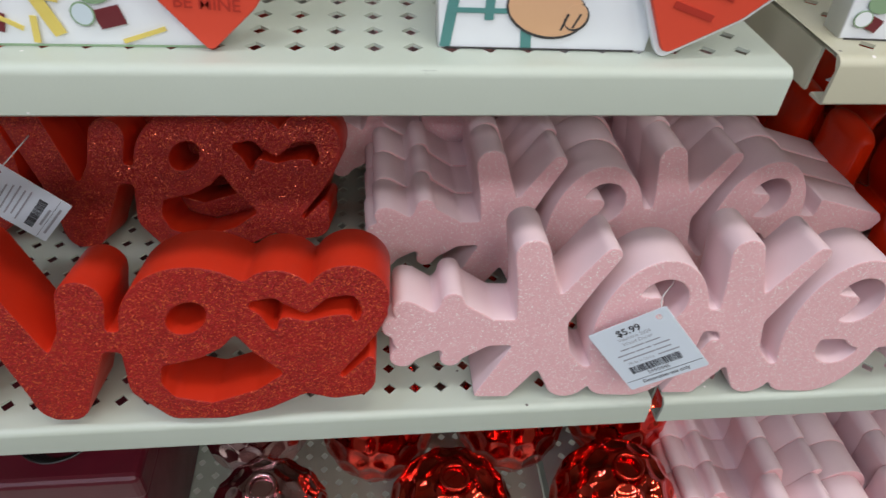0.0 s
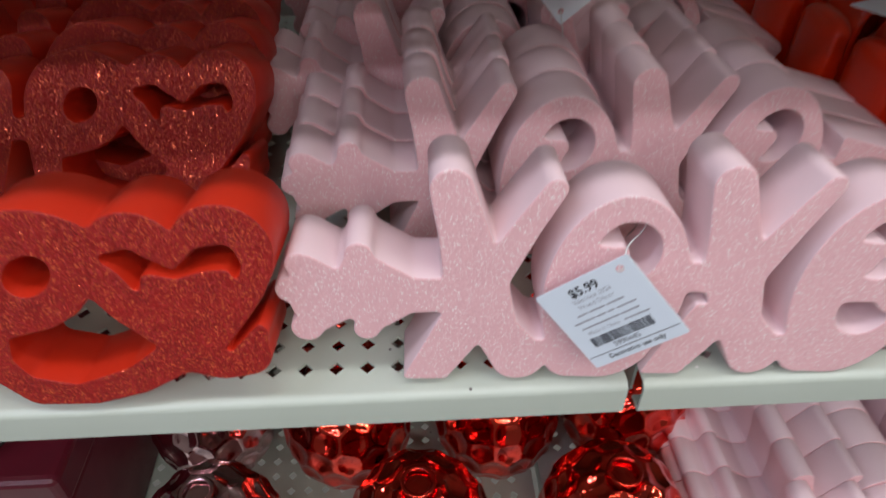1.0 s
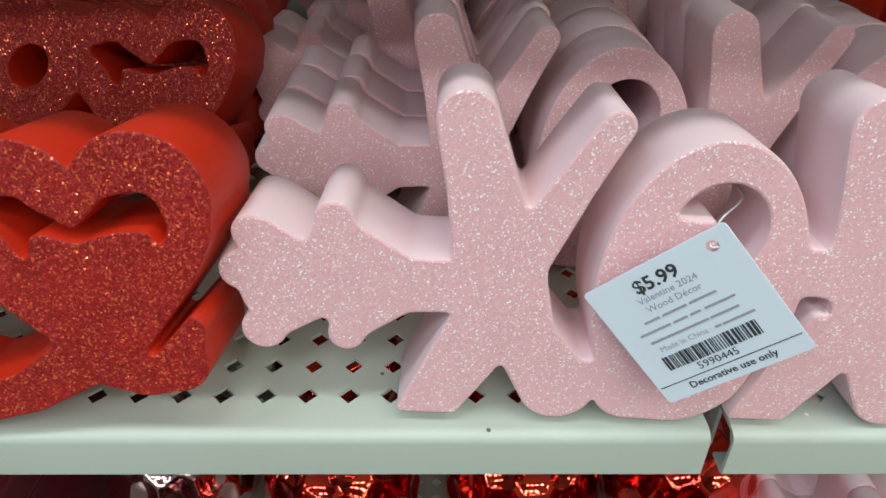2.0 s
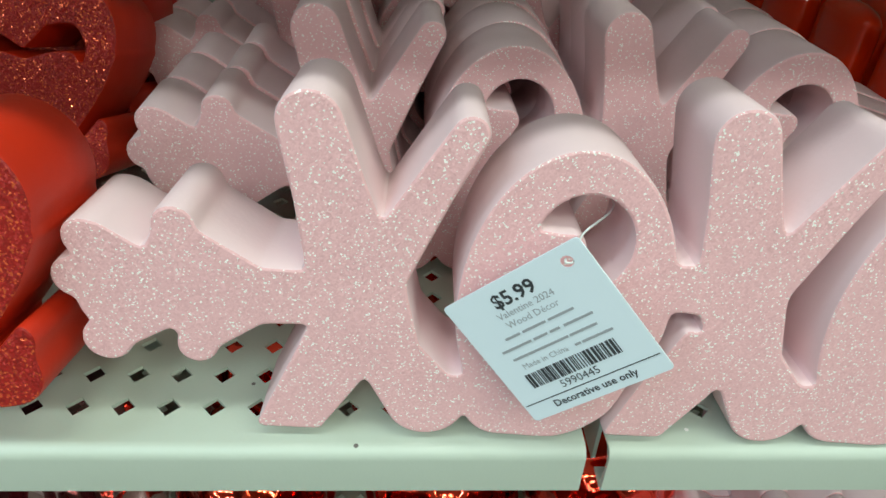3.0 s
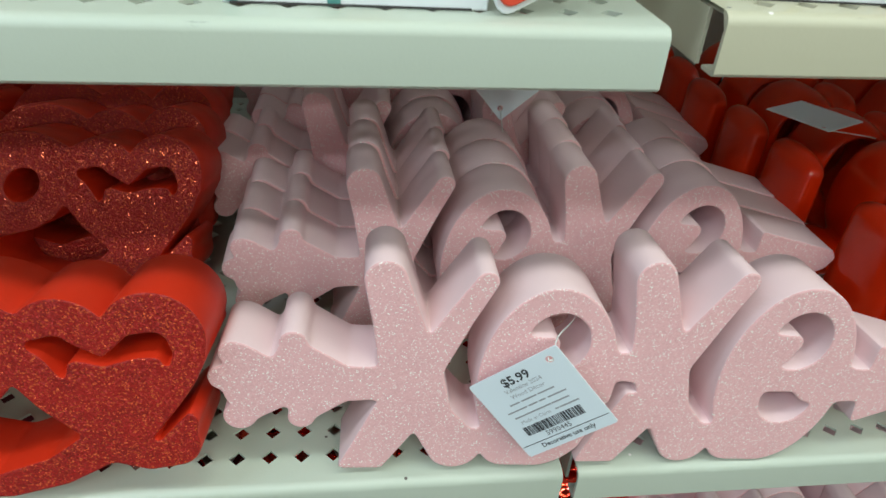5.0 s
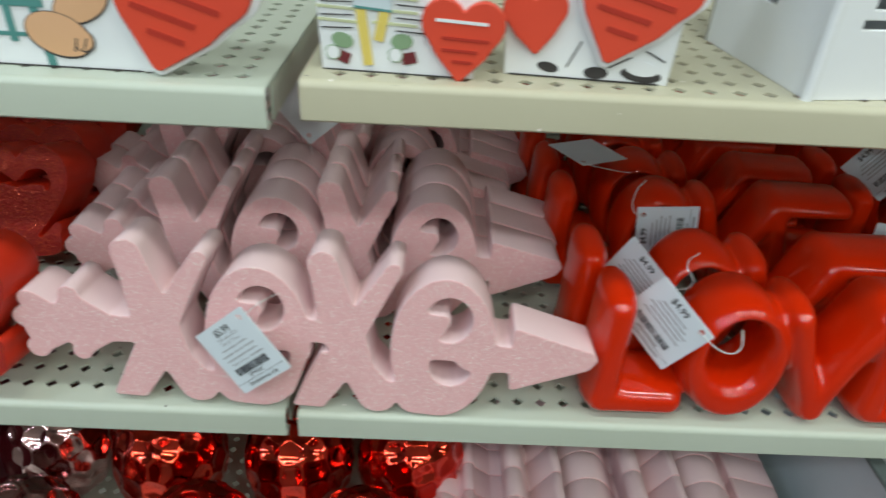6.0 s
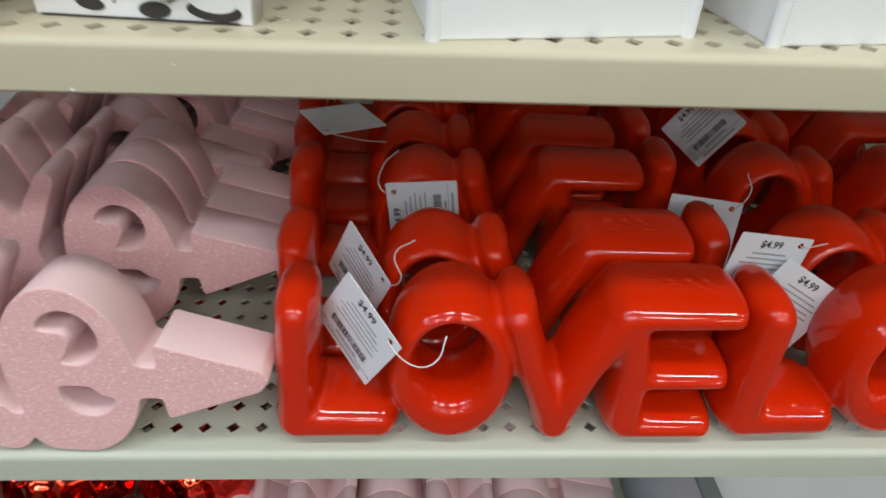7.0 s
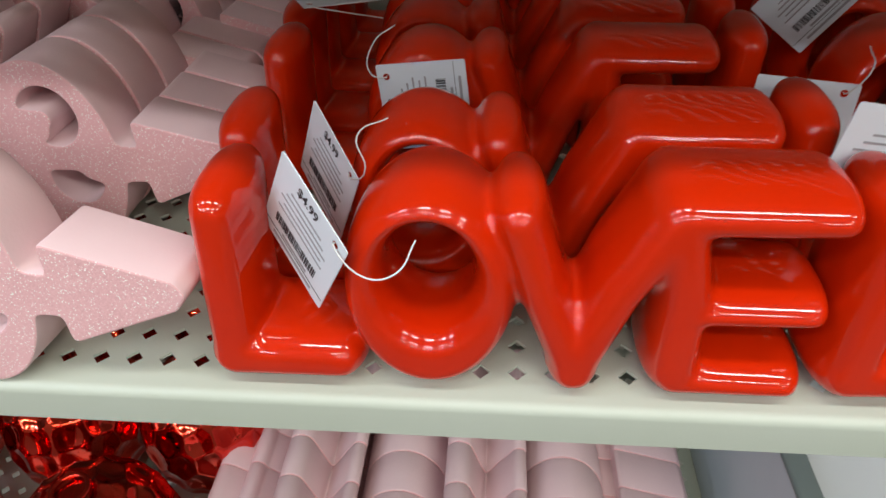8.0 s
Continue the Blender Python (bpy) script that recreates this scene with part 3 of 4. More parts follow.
def price_tag(tl, tr, bl, price, title, label):
    """A square paper tag: corners top left, top right and bottom left of its printing."""
    o, u, v = Vector(tl), (Vector(tr) - Vector(tl)).normalized(), Vector(bl) - Vector(tl)
    up = -(v - v.dot(u) * u).normalized()
    back = up.cross(u)
    m = Matrix((u, back, up)).transposed().to_4x4()
    m.translation = o
    tag = empty("price_tag", m)
    tagged(tag, label, "price tag", "price tags")
    part("card", card_me, M_CARD, tag)
    key = (price, title)
    if key not in PRINT:
        items = []
        c = CARD

        def words(text, u_, v_, size, bold, mat, nm):
            me = letters_mesh(text, size, bold)
            me.transform(Matrix.Translation((u_ * c, -0.00015, -v_ * c)))
            items.append((nm, me, mat))

        def bars(rows, mat, nm):
            bm = bmesh.new()
            for u0, u1, v0, v1 in rows:
                box(bm, u0 * c, -0.0002, -v1 * c, u1 * c, -0.00006, -v0 * c)
            me = bpy.data.meshes.new(nm)
            bm.to_mesh(me)
            bm.free()
            items.append((nm, me, mat))

        words(price, 0.46, 0.13, 0.0052, 0.00012, M_INK, "price_print")
        if title:
            words("Valentine 2024", 0.48, 0.225, 0.0026, 0.0, M_INK_SOFT, "title_print")
            words("Wood Décor", 0.48, 0.298, 0.0026, 0.0, M_INK_SOFT, "title_print")
            words("Made in China", 0.36, 0.597, 0.0022, 0.0, M_INK_SOFT, "origin_print")
            words("5990445", 0.47, 0.812, 0.0031, 0.0, M_INK, "number_print")
            words("Decorative use only", 0.50, 0.925, 0.0028, 0.00005, M_INK, "notice_print")
            bars([(a, b, v + 0.004, v + 0.020) for v, spans in ((0.362, ((0.22, 0.33), (0.35, 0.52), (0.54, 0.72))), (0.438, ((0.14, 0.36), (0.38, 0.48), (0.50, 0.57), (0.60, 0.80))), (0.514, ((0.17, 0.28), (0.285, 0.58), (0.59, 0.78))), (0.586, ((0.58, 0.62), (0.63, 0.84)))) for a, b in spans], M_INK_SOFT, "fine_print")
        else:
            bars([(0.25, 0.72, 0.25, 0.27), (0.2, 0.78, 0.32, 0.34), (0.14, 0.84, 0.39, 0.41), (0.2, 0.8, 0.46, 0.48), (0.14, 0.84, 0.53, 0.55), (0.3, 0.7, 0.81, 0.84), (0.18, 0.82, 0.91, 0.94)], M_INK_SOFT, "fine_print")
        rows, u_, rng = [], 0.16, random.Random(7)
        while u_ < 0.80:
            w = rng.choice((0.006, 0.006, 0.012, 0.018))
            rows.append((u_, u_ + w, 0.655, 0.765))
            u_ += w + rng.choice((0.006, 0.008, 0.013))
        bars(rows, M_INK, "barcode")
        bars([(0.02, 0.98, 0.865, 0.870)], M_INK, "rule")
        PRINT[key] = items
    for nm, me, mat in PRINT[key]:
        p = part(nm, me, mat, tag)
        if nm in ("barcode", "fine_print"):
            tagged(p, kind="stuff")
    return tag


def cord(name, pts, r, material, parent=None, label=""):
    """A thin round cord through points."""
    cu = bpy.data.curves.new(name, "CURVE")
    cu.dimensions, cu.bevel_depth, cu.bevel_resolution, cu.resolution_u = "3D", r, 2, 6
    sp = cu.splines.new("BEZIER")
    sp.bezier_points.add(len(pts) - 1)
    for b, p in zip(sp.bezier_points, pts):
        b.co, b.handle_left_type, b.handle_right_type = p, "AUTO", "AUTO"
    ob = bpy.data.objects.new(name, cu)
    scene.collection.objects.link(ob)
    me = bpy.data.meshes.new_from_object(ob.evaluated_get(bpy.context.evaluated_depsgraph_get()))
    bpy.data.objects.remove(ob)
    bpy.data.curves.remove(cu)
    me.shade_smooth()
    if parent is not None:
        me.transform(parent.matrix_world.inverted())
    return part(name, me, material, parent, label)


bpy.context.view_layer.update()


def hung_tag(tl, tr, bl, price, title, label, loop):
    tag = price_tag(tl, tr, bl, price, title, label)
    bpy.context.view_layer.update()
    hole = tag.matrix_world @ Vector((0.86 * CARD, -0.0005, -0.105 * CARD))
    cord("string", [hole + Vector((0, 0.0015, 0)), hole, *[Vector(p) for p in loop]], 0.00028, M_STRING, tag, "thin white string")
    return tag


hung_tag((-0.0418, 0.0048, 0.0468), (-0.0159, -0.0022, 0.0722), (-0.0172, -0.0055, 0.0206), "$5.99", True,
         "white paper price tag hanging on the pink arrow sign", [(-0.010, 0.010, 0.0655), (-0.001, 0.020, 0.066), (0.002, 0.030, 0.064)])
CERAMIC_TAG = "white paper price tag on a red love ornament"
hung_tag((0.1925, 0.0270, 0.0812), (0.2155, 0.0018, 0.0612), (0.1805, 0.0350, 0.0500), "$4.99", False, CERAMIC_TAG, [(0.220, -0.001, 0.0560), (0.228, 0.001, 0.0560), (0.233, 0.012, 0.0600)])
hung_tag((0.1895, 0.0760, 0.0745), (0.2095, 0.0475, 0.0578), (0.1785, 0.0850, 0.0460), "$4.99", False, CERAMIC_TAG, [(0.214, 0.040, 0.068), (0.211, 0.046, 0.076), (0.220, 0.055, 0.078)])
hung_tag((0.2080, 0.1180, 0.0310), (0.2040, 0.1215, 0.0695), (0.2455, 0.1150, 0.0390), "$4.99", False, CERAMIC_TAG, [(0.202, 0.120, 0.066), (0.203, 0.128, 0.076), (0.211, 0.138, 0.080)])
hung_tag((0.152, 0.178, 0.084), (0.173, 0.140, 0.085), (0.182, 0.1975, 0.082), "$4.99", False, CERAMIC_TAG, [(0.190, 0.142, 0.084), (0.204, 0.150, 0.079)])
hung_tag((0.390, 0.0500, 0.0740), (0.4200, 0.0470, 0.0560), (0.374, 0.0475, 0.0400), "$4.99", False, CERAMIC_TAG, [(0.425, 0.045, 0.056), (0.430, 0.052, 0.054)])
hung_tag((0.366, 0.0530, 0.0860), (0.4050, 0.0575, 0.0790), (0.365, 0.0515, 0.0470), "$4.99", False, CERAMIC_TAG, [(0.408, 0.056, 0.078), (0.414, 0.062, 0.074)])
hung_tag((0.360, 0.121, 0.066), (0.397, 0.113, 0.065), (0.364, 0.112, 0.028), "$4.99", False, CERAMIC_TAG, [(0.398, 0.112, 0.07), (0.404, 0.13, 0.074)])
hung_tag((0.383, 0.213, 0.062), (0.405, 0.215, 0.090), (0.3975, 0.184, 0.0527), "$4.99", False, CERAMIC_TAG, [(0.416, 0.213, 0.083), (0.424, 0.223, 0.063)])
hung_tag((-0.335, 0.098, 0.058), (-0.310, 0.090, 0.088), (-0.307, 0.094, 0.036), "$5.99", False, "white paper price tag hanging on a red glitter sign", [(-0.30, 0.10, 0.09), (-0.304, 0.114, 0.085)])
hung_tag((-0.033, 0.1570, 0.1150), (-0.008, 0.1540, 0.0860), (-0.002, 0.1585, 0.1420), "$5.99", False, "white paper price tag between pink arrow signs", [(-0.006, 0.152, 0.078), (-0.004, 0.158, 0.070)])


# ---- lower shelf: dented mirror-glass vases ----
def dented_vase(material, rx, rz, seed):
    """A round glass body with rows of hexagonal dents and a short open neck."""
    nu, nv = 132, 90
    rng = random.Random(seed)
    verts, faces = [], []
    rows = 10
    for j in range(nv + 1):
        ph = math.pi * (0.06 + 0.90 * j / nv)
        for i in range(nu):
            th = 2 * math.pi * i / nu
            best = 9.0
            rj = ph / math.pi * rows
            for k in (math.floor(rj - 0.5), math.floor(rj + 0.5)):
                n = max(4, round(15 * math.sin(math.pi * min(max((k + 0.5) / rows, 0.1), 0.9))))
                cell = th / (2 * math.pi) * n + 0.5 * (k % 2)
                dx = (cell - round(cell)) * 2 * math.pi / n * math.sin(ph)
                dy = (rj - (k + 0.5)) * math.pi / rows
                best = min(best, math.hypot(dx, dy))
            dent = max(0.0, 1 - (best / 0.20) ** 2)
            r = 1 - 0.065 * dent
            verts.append((rx * r * math.sin(ph) * math.cos(th), rx * r * math.sin(ph) * math.sin(th), rz * r * math.cos(ph) + rz * 0.96))
    for j in range(nv):
        for i in range(nu):
            a, b = j * nu + i, j * nu + (i + 1) % nu
            faces.append((a, a + nu, b + nu, b))
    faces.append(tuple(range(nv * nu, (nv + 1) * nu))[::-1])
    faces.append(tuple(range(nu)))
    me = bpy.data.meshes.new("mirror_glass_vase")
    me.from_pydata(verts, [], faces)
    smooth(me, 50)
    vase = part("mirror_glass_vase", me, material)
    bm = bmesh.new()
    r0, zt = rx * math.sin(math.pi * 0.06) + 0.0005, rz * (math.cos(math.pi * 0.06) + 0.96)
    ring = [[bm.verts.new(((r0 + 0.0016 * math.cos(b)) * math.cos(a), (r0 + 0.0016 * math.cos(b)) * math.sin(a), zt + 0.0016 * math.sin(b))) for b in (k * math.pi / 4 for k in range(8))] for a in (n * math.pi / 14 for n in range(28))]
    for n in range(28):
        for k in range(8):
            bm.faces.new((ring[n][k], ring[(n + 1) % 28][k], ring[(n + 1) % 28][(k + 1) % 8], ring[n][(k + 1) % 8]))
    rim = part("rim", bm, material, vase)
    rim.data.shade_smooth()
    return vase


red_vase = dented_vase(M_FOIL_RED, 0.046, 0.057, 3)
red_vase.matrix_world = pose(-0.086, 0.042, Z_LOW, 0, 0, 20)
tagged(red_vase, "red mirror-glass vase with hexagonal dents on the lower shelf", "vase", "mirror glass vases")
for x, y, a in ((0.034, 0.042, 75), (-0.135, 0.128, 130), (-0.028, 0.130, 10), (0.066, 0.134, 50), (-0.150, 0.222, 33), (-0.052, 0.226, 99), (0.045, 0.228, 140), (-0.10, 0.318, 60), (0.0, 0.32, 20)):
    copy_thing(red_vase, pose(x, y, Z_LOW, 0, 0, a))
rose_vase = dented_vase(M_FOIL_PINK, 0.044, 0.056, 5)
rose_vase.matrix_world = pose(-0.212, 0.044, Z_LOW, 0, 0, 15)
tagged(rose_vase, "rose silver mirror-glass vase with hexagonal dents on the lower shelf", "vase", "mirror glass vases")
copy_thing(rose_vase, pose(-0.232, 0.138, Z_LOW, 0, 0, 80))


# ---- lower shelf: burgundy box with a wire coil, and an enamel tray ----
burgundy = empty("burgundy_box", pose(0, 0, Z_LOW))
box_part("body", (-0.458, 0.047, 0, -0.287, 0.328, 0.098), M_BURGUNDY, burgundy, 0.003, seg=3)
box_part("lid", (-0.46, 0.045, 0.098, -0.285, 0.33, 0.125), M_BURGUNDY, burgundy, 0.005, seg=3)
tagged(burgundy, "dark burgundy box at the end of the lower shelf", "box")
coil_pts = [(-0.336 + (0.014 + 0.00020 * k) * math.cos(k * 0.7), 0.076 + (0.014 + 0.00020 * k) * math.sin(k * 0.7), Z_LOW + 0.1262 + 0.00022 * k) for k in range(60)]
coil = cord("wire_coil", coil_pts, 0.0007, M_WIRE)
tagged(coil, "thin dark wire coil lying on the burgundy box", "wire coil")


def enamel_tray(x0, x1, y0, y1, h):
    base = empty("enamel_tray", pose(x0, y0, Z_LOW))
    tagged(base, "pale blue and white enamel tray on the lower shelf", "tray")
    w, d, t = x1 - x0, y1 - y0, 0.005
    for nm, dims in (("side_wall", (0, 0, 0, t, d, h)), ("side_wall", (w - t, 0, 0, w, d, h)), ("front_wall", (t, 0, 0, w - t, t, h * 0.72)), ("back_wall", (t, d - t, 0, w - t, d, h)), ("bottom", (t, t, 0, w - t, d - t, t))):
        box_part(nm, dims, M_BLUEWHITE, base, 0.0015)
    box_part("inner_step", (t + 0.016, t + 0.012, t, w - t - 0.01, d - 0.08, h * 0.80), M_WHITE, base, 0.004, "white inner step", 3)
    box_part("inner_step", (t + 0.010, d - 0.078, t, w - t - 0.006, d - t - 0.002, h * 0.93), M_BLUEWHITE, base, 0.004, "pale blue inner step", 3)
    bm = bmesh.new()
    box(bm, -0.003, -0.003, h, t + 0.004, d + 0.003, h + 0.004, 0.0015)
    part("rim", bm, M_RIM, base, "grey green rim")
    return base


enamel_tray(0.402, 0.654, 0.018, 0.250, 0.135)


# ---- upper shelf: printed wooden plaques with hearts ----
def heart_field(w):
    def f(X, Y):
        X, Y = X / w, Y / w
        lobe = np.minimum(np.hypot(X - 0.235, Y - 0.70), np.hypot(X + 0.235, Y - 0.70)) - 0.262
        body = d_poly(X, Y, [(-0.47, 0.60), (0, 0.76), (0.47, 0.60), (0.30, 0.30), (0.02, 0.0), (-0.02, 0.0), (-0.30, 0.30)], 0.0)
        return smin(lobe, body, 0.05) * w
    return f


def heart_mesh(w, depth):
    return fill_mesh("heart", loops_of(heart_field(w), -w * 0.62, w * 0.62, -2, w * 1.08, max(0.6, w / 70)), depth, 0.0005)


def plaque(x0, x1, y, z, yaw, hearts, prints, label):
    base = empty("wooden_plaque", pose(x0, y, z, 0, 0, yaw))
    tagged(base, label, "plaque", "printed plaques")
    w = x1 - x0
    out = [np.array([(0, 0), (w * 1000, 0), (w * 1000 + 3, 60), (w * 900, 118), (w * 500, 128), (w * 100, 118), (-3, 60)])]
    part("board", fill_mesh("board", out, 0.012, 0.0006), M_WHITE, base, "white board")
    for hx, hz, hw, tilt, mat, proud in hearts:
        h = part("heart", heart_mesh(hw, 0.004), mat, base, "red heart" if mat is M_PRINT_RED else "white lace heart")
        h.matrix_local = pose(hx, -proud, hz, 0, tilt, 0)
    for order, (kind, px, pz, a, b, turn, mat) in enumerate(prints):
        bm = bmesh.new()
        if kind == "bar":
            box(bm, -a / 2, -0.0003, -b / 2, a / 2, 0, b / 2)
        else:
            r = bmesh.ops.create_circle(bm, cap_ends=True, radius=1, segments=28)
            bmesh.ops.transform(bm, matrix=pose(0, 0, 0, 90) @ Matrix.Diagonal((a / 2, b / 2, 1, 1)), verts=bm.verts)
            ext = bmesh.ops.extrude_face_region(bm, geom=bm.faces[:])
            bmesh.ops.translate(bm, verts=[e for e in ext["geom"] if isinstance(e, bmesh.types.BMVert)], vec=(0, -0.0003, 0))
            bmesh.ops.recalc_face_normals(bm, faces=bm.faces)
        p = part("print", bm, mat, base)
        p.matrix_local = pose(px, -0.0001 - 0.00004 * order, pz, 0, turn, 0)
    return base


M_PRINT_WINE = painted("wine_print", (0.16, 0.02, 0.025), (0.13, 0.015, 0.02), 0.5)
M_PRINT_BLACK = painted("black_print", (0.03, 0.025, 0.025), (0.05, 0.045, 0.045), 0.5)
M_PRINT_SAGE = painted("sage_print", (0.26, 0.38, 0.22), (0.22, 0.33, 0.19), 0.5)
M_PRINT_DEEP = painted("deep_red_print", (0.45, 0.03, 0.015), (0.40, 0.025, 0.012), 0.5)


def note_lines(base, hx, hz, hw, tilt, proud, material, rows):
    """Hand-written lines on a heart, as bars: across and up in shares of its width, and their length."""
    for dx, v, a in rows:
        bar = part("heart_lettering", box(bmesh.new(), (dx - a / 2) * hw, -0.0003, (v - 0.018) * hw, (dx + a / 2) * hw, 0, (v + 0.018) * hw), material, base)
        bar.matrix_local = pose(hx, -proud - 0.0001, hz, 0, tilt, 0)


NOTE = ((-0.06, 0.66, 0.52), (0.04, 0.52, 0.56), (-0.02, 0.38, 0.42), (0.02, 0.25, 0.24))
lace_plaque = plaque(-0.1145, -0.0440, 0.022, Z_UL, -1.5, [(0.074, 0.0005, 66, 18, M_WHITE, 0.0042), (0.0745, 0.003, 60, 18, M_PRINT_RED, 0.0062)],
       [("bar", 0.004, 0.014, 0.0035, 0.027, 8, M_PRINT_TEAL), ("bar", 0.028, 0.012, 0.0035, 0.024, -6, M_PRINT_TEAL), ("bar", 0.016, 0.013, 0.024, 0.0016, 0, M_PRINT_TEAL), ("bar", 0.016, 0.017, 0.003, 0.014, 0, M_PRINT_TEAL), ("bar", 0.016, 0.026, 0.030, 0.004, 0, M_PRINT_TEAL),
        ("oval", 0.046, 0.026, 0.0252, 0.0142, -25, M_PRINT_BLACK), ("oval", 0.046, 0.0262, 0.024, 0.013, -25, M_PRINT_TAN),
        ("oval", 0.0345, 0.0135, 0.0272, 0.0182, 14, M_PRINT_BLACK), ("oval", 0.0345, 0.0138, 0.0260, 0.0170, 14, M_PRINT_TAN),
        ("oval", 0.0445, 0.0115, 0.0082, 0.0092, 20, M_PRINT_BLACK), ("oval", 0.0442, 0.0119, 0.0074, 0.0084, 20, M_PRINT_TAN),
        ("bar", 0.0408, 0.0100, 0.0008, 0.0058, 18, M_PRINT_BLACK), ("bar", 0.0447, 0.0105, 0.0007, 0.0052, 24, M_PRINT_BLACK),
        ("bar", 0.034, 0.0006, 0.064, 0.0006, 0, M_PRINT_BLACK)],
       "white printed wooden plaque with a lace-edged red heart")
striped_plaque = plaque(-0.262, -0.1845, 0.021, Z_UL, 0, [(0.076, 0.001, 47, 4, M_PRINT_RED, 0.0042)],
       [("bar", 0.005 + 0.024 * k, 0.026 + 0.006 * j, 0.020, 0.0012, 2, M_PRINT_GREEN) for k in range(3) for j in range(3)] + [("oval", 0.012, 0.016, 0.010, 0.007, 12, M_PRINT_SAGE), ("oval", 0.044, 0.017, 0.010, 0.007, -5, M_PRINT_SAGE), ("bar", 0.012, 0.0085, 0.009, 0.006, 18, M_PRINT_WINE), ("bar", 0.047, 0.0095, 0.008, 0.006, -14, M_PRINT_WINE), ("bar", 0.027, 0.016, 0.004, 0.026, -20, M_PRINT_YELLOW), ("bar", 0.033, 0.022, 0.004, 0.016, 12, M_PRINT_YELLOW), ("bar", 0.056, 0.004, 0.014, 0.0014, -18, M_PRINT_YELLOW)]
       + [("bar", 0.018, 0.0075, 0.0075, 0.0015, 30, M_PRINT_YELLOW), ("bar", 0.0245, 0.0055, 0.002, 0.0085, 8, M_PRINT_YELLOW), ("oval", 0.0055, 0.0095, 0.008, 0.0085, 0, M_PRINT_SAGE), ("oval", 0.0055, 0.0095, 0.0068, 0.0073, 0, M_BLUEWHITE), ("oval", 0.0395, 0.0105, 0.007, 0.0075, 0, M_PRINT_SAGE), ("oval", 0.0395, 0.0105, 0.006, 0.0065, 0, M_BLUEWHITE), ("bar", 0.038, 0.0006, 0.074, 0.0006, 0, M_PRINT_SAGE)]
       + [("bar", 0.010 + 0.046 * k, 0.0235 + 0.006 * j, 0.018, 0.0005, -1 + 3 * k, M_PRINT_SAGE) for k in range(2) for j in range(4)],
       "white printed wooden plaque with a red heart and pale green stripes")
small_plaque = plaque(0.025, 0.0875, 0.0215, Z_UR, -4, [(0.0565, -0.0002, 33, 2, M_PRINT_RED, 0.0042)],
       [("bar", 0.008 + 0.022 * k, 0.020 + 0.005 * j, 0.018, 0.0011, 2, M_PRINT_GREEN) for k in range(2) for j in range(5)] + [("oval", 0.009, 0.0125, 0.009, 0.006, 12, M_PRINT_SAGE), ("oval", 0.033, 0.0135, 0.009, 0.006, -5, M_PRINT_SAGE), ("bar", 0.009, 0.006, 0.006, 0.0045, 22, M_PRINT_WINE), ("bar", 0.036, 0.007, 0.006, 0.0045, -14, M_PRINT_WINE), ("bar", 0.018, 0.014, 0.004, 0.022, -8, M_PRINT_YELLOW), ("bar", 0.025, 0.020, 0.004, 0.014, 12, M_PRINT_YELLOW)]
       + [("oval", 0.005, 0.0075, 0.0065, 0.006, 0, M_PRINT_SAGE), ("oval", 0.005, 0.0075, 0.0056, 0.0052, 0, M_WHITE), ("oval", 0.0305, 0.008, 0.006, 0.006, 0, M_PRINT_SAGE), ("oval", 0.0305, 0.008, 0.0052, 0.0052, 0, M_WHITE), ("bar", 0.0215, 0.031, 0.015, 0.012, 4, M_BLUEWHITE), ("bar", 0.0215, 0.0255, 0.015, 0.0009, 4, M_PRINT_TEAL), ("bar", 0.028, 0.0006, 0.054, 0.0006, 0, M_PRINT_BLACK)]
       + [("bar", 0.007 + 0.030 * k, 0.0175 + 0.005 * j, 0.013, 0.0005, -2 + 4 * k, M_PRINT_BLACK) for k in range(2) for j in range(4)],
       "white printed wooden plaque with a small red heart and yellow print")
black_plaque = plaque(0.1005, 0.1685, 0.0265, Z_UR, -5, [(0.040, 0.007, 58, 14, M_WHITE, 0.0042), (0.0405, 0.0095, 52, 14, M_PRINT_RED, 0.0062), (0.012, 0.010, 26, -6, M_PRINT_RED, 0.0035)],
       [("oval", 0.018, 0.0045, 0.009, 0.004, 10, M_PRINT_BLACK), ("oval", 0.038, 0.0035, 0.010, 0.005, 0, M_PRINT_BLACK), ("oval", 0.0565, 0.004, 0.017, 0.006, 5, M_PRINT_BLACK), ("oval", 0.0565, 0.0065, 0.014, 0.006, 5, M_WHITE), ("bar", 0.028, 0.0105, 0.0006, 0.012, 24, M_PRINT_BLACK), ("bar", 0.047, 0.0085, 0.010, 0.0006, -30, M_PRINT_BLACK), ("bar", 0.061, 0.012, 0.009, 0.0006, 25, M_PRINT_BLACK), ("bar", 0.033, 0.0006, 0.062, 0.0006, 0, M_PRINT_BLACK)],
       "white printed wooden plaque with a lace-edged red heart and black print")


# ---- upper shelf: white cut-out lantern houses ----
def rect(x0, z0, x1, z1, arch=False):
    pts = [(x0, z0), (x1, z0), (x1, z1)]
    if arch:
        cx, r = (x0 + x1) / 2, (x1 - x0) / 2
        pts += [(cx + r * math.cos(radians(a)), z1 + r * math.sin(radians(a))) for a in range(15, 180, 15)]
    return np.array(pts + [(x0, z1)])


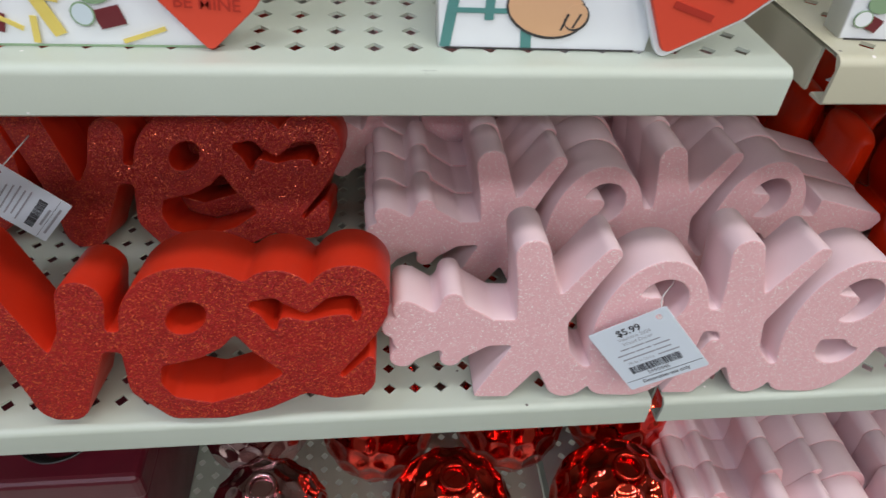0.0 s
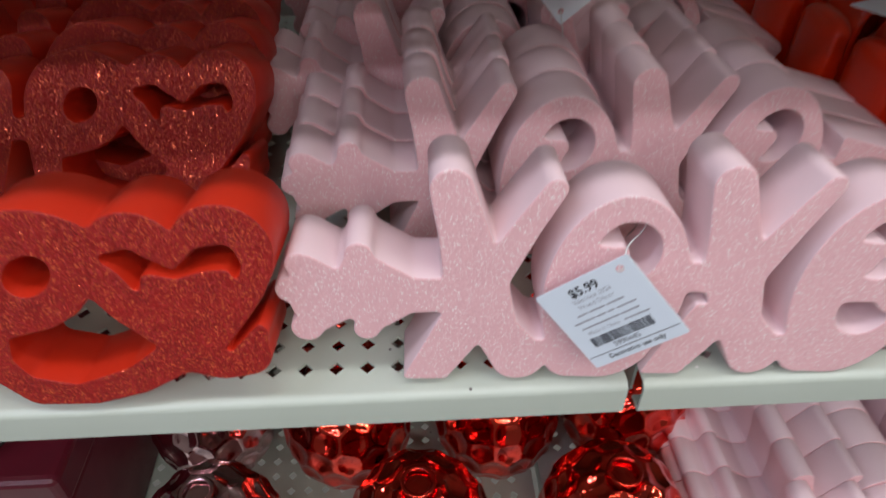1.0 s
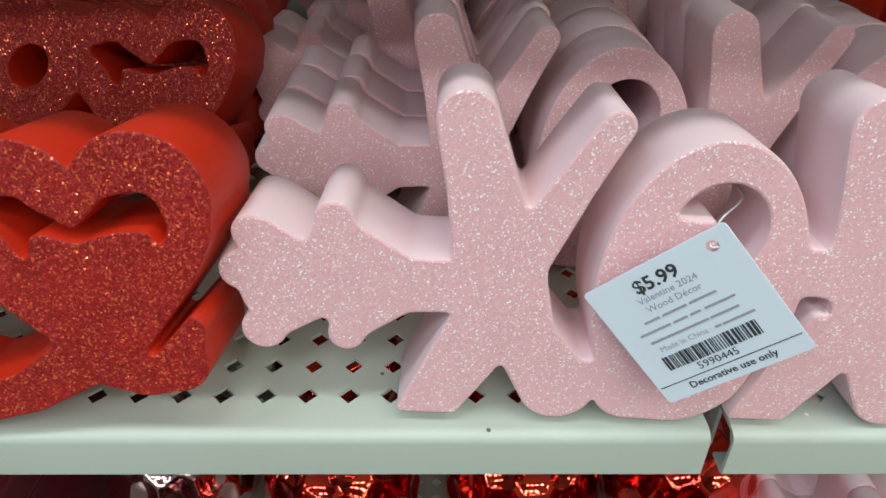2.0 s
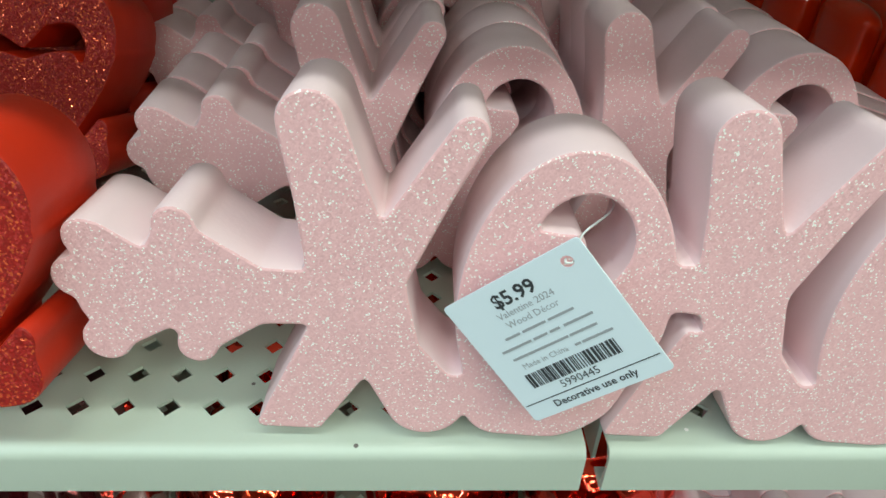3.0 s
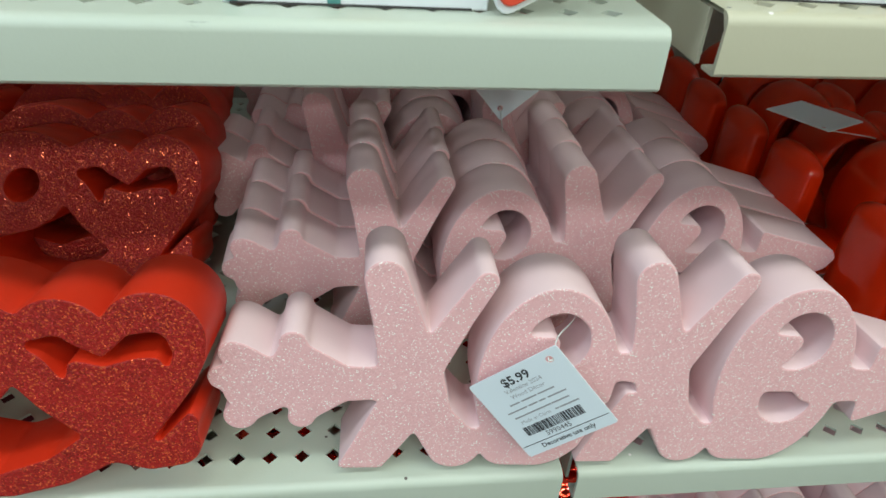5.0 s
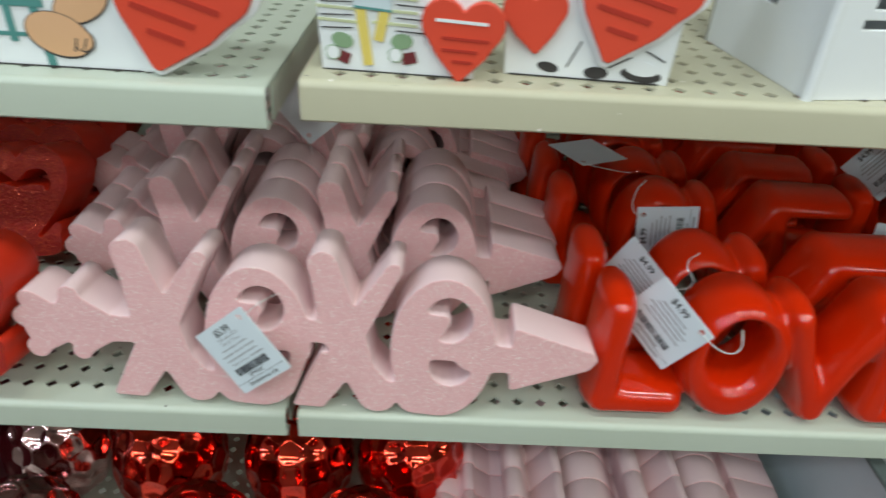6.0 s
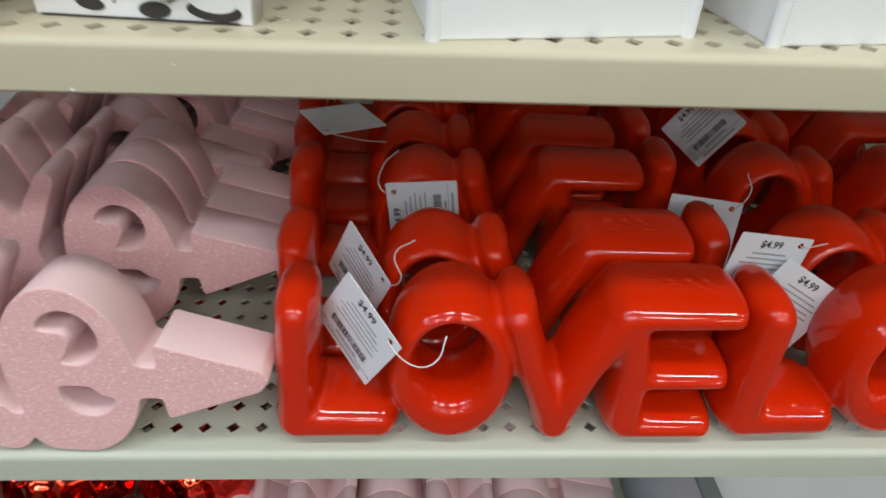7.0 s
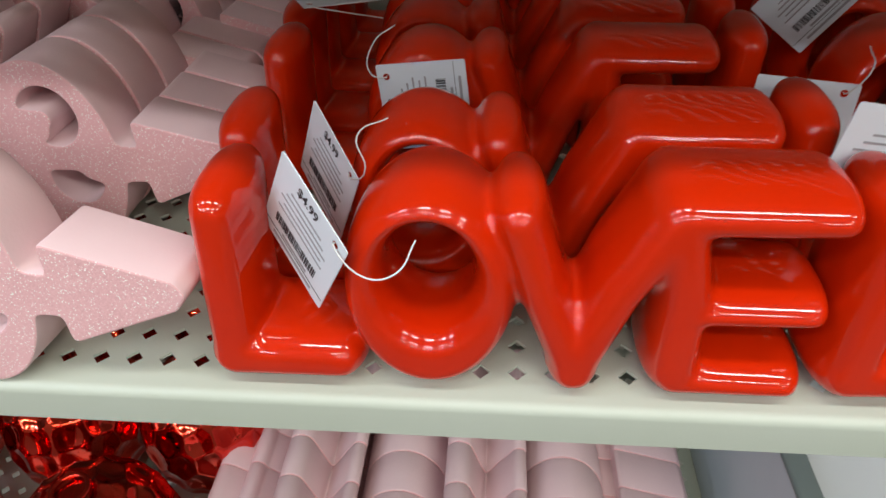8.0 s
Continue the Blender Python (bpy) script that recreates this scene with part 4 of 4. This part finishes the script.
def lantern_house(x, y, yaw):
    base = empty("lantern_house", pose(x, y, Z_UR, 0, 0, yaw))
    tagged(base, "white enamelled house lantern with cut-out door and windows", "lantern", "white house lanterns")
    w, d, h = 86, 90, 125
    front = [rect(0, 0, w, h), rect(40, 12.5, 55, 62, True), rect(14, 28.5, 29, 32), rect(16.5, 36, 26.5, 58), rect(65, 28.5, 78, 32), rect(67, 36, 76.5, 58)]
    part("front_wall", fill_mesh("front_wall", front, 0.003, 0.0006), M_WHITE, base)
    bk = part("back_wall", fill_mesh("back_wall", [rect(0, 0, w, h)], 0.003, 0.0006), M_WHITE, base)
    bk.matrix_local = pose(0, d / 1000 - 0.003, 0)
    side = [rect(3, 0, d - 3, h), rect(38, 29, 50, 32), rect(40, 36, 48, 58)]
    for sx in (0.0, w / 1000 - 0.003):
        sd = part("side_wall", fill_mesh("side_wall", side, 0.003, 0.0006), M_WHITE, base)
        sd.matrix_local = pose(sx + 0.003, 0, 0, 0, 0, 90)
    rr = 0.006
    for px, py in ((rr * 0.2, rr * 0.2), (w / 1000 - rr * 0.2, rr * 0.2)):
        bm = bmesh.new()
        bmesh.ops.create_cone(bm, cap_ends=True, segments=20, radius1=rr * 0.42, radius2=rr * 0.42, depth=h / 1000, matrix=pose(px, py, h / 2000))
        smooth(part("corner", bm, M_WHITE, base).data)
    box_part("bottom", (0.003, 0.003, 0.0005, w / 1000 - 0.003, d / 1000 - 0.003, 0.003), M_WHITE, base)
    bm = bmesh.new()
    vs = [bm.verts.new(p) for p in ((-0.003, -0.003, h / 1000), (w / 1000 + 0.003, -0.003, h / 1000), (w / 1000 + 0.003, d / 1000 + 0.003, h / 1000), (-0.003, d / 1000 + 0.003, h / 1000), (w / 2000, -0.003, h / 1000 + 0.045), (w / 2000, d / 1000 + 0.003, h / 1000 + 0.045))]
    for f in ((0, 3, 2, 1), (0, 1, 4), (2, 3, 5), (1, 2, 5, 4), (3, 0, 4, 5)):
        bm.faces.new([vs[k] for k in f])
    part("roof", bm, M_WHITE, base)
    return base


lantern_house(0.2225, 0.0115, 8)
lantern_house(0.330, 0.0150, 8)

note_lines(lace_plaque, 0.0745, 0.003, 0.060, 18, 0.0062, M_PRINT_DEEP, NOTE)
note_lines(small_plaque, 0.0565, -0.0002, 0.033, 2, 0.0042, M_WHITE, ((-0.02, 0.72, 0.62),))
note_lines(small_plaque, 0.0565, -0.0002, 0.033, 2, 0.0042, M_PRINT_DEEP, NOTE[1:])
note_lines(black_plaque, 0.0405, 0.0095, 0.052, 14, 0.0062, M_PRINT_DEEP, NOTE[1:])
note_lines(striped_plaque, 0.076, 0.001, 0.047, 4, 0.0042, M_PRINT_DEEP, ((0.0, 0.46, 0.5),))
for plq, text, size, bold, material, hx, hz, tilt, proud, up in ((striped_plaque, "BE MINE", 0.0054, 0.00005, M_PRINT_DEEP, 0.076, 0.001, 4, 0.0042, 0.0145), (black_plaque, "VALENTINE", 0.0056, 0.00018, M_WHITE, 0.0405, 0.0095, 14, 0.0062, 0.0340)):
    words_me = letters_mesh(text, size, bold)
    words_me.transform(Matrix.Translation((0, -0.0002, up)))
    part("heart_lettering", words_me, material, plq).matrix_local = pose(hx, -proud - 0.0001, hz, 0, tilt, 0)
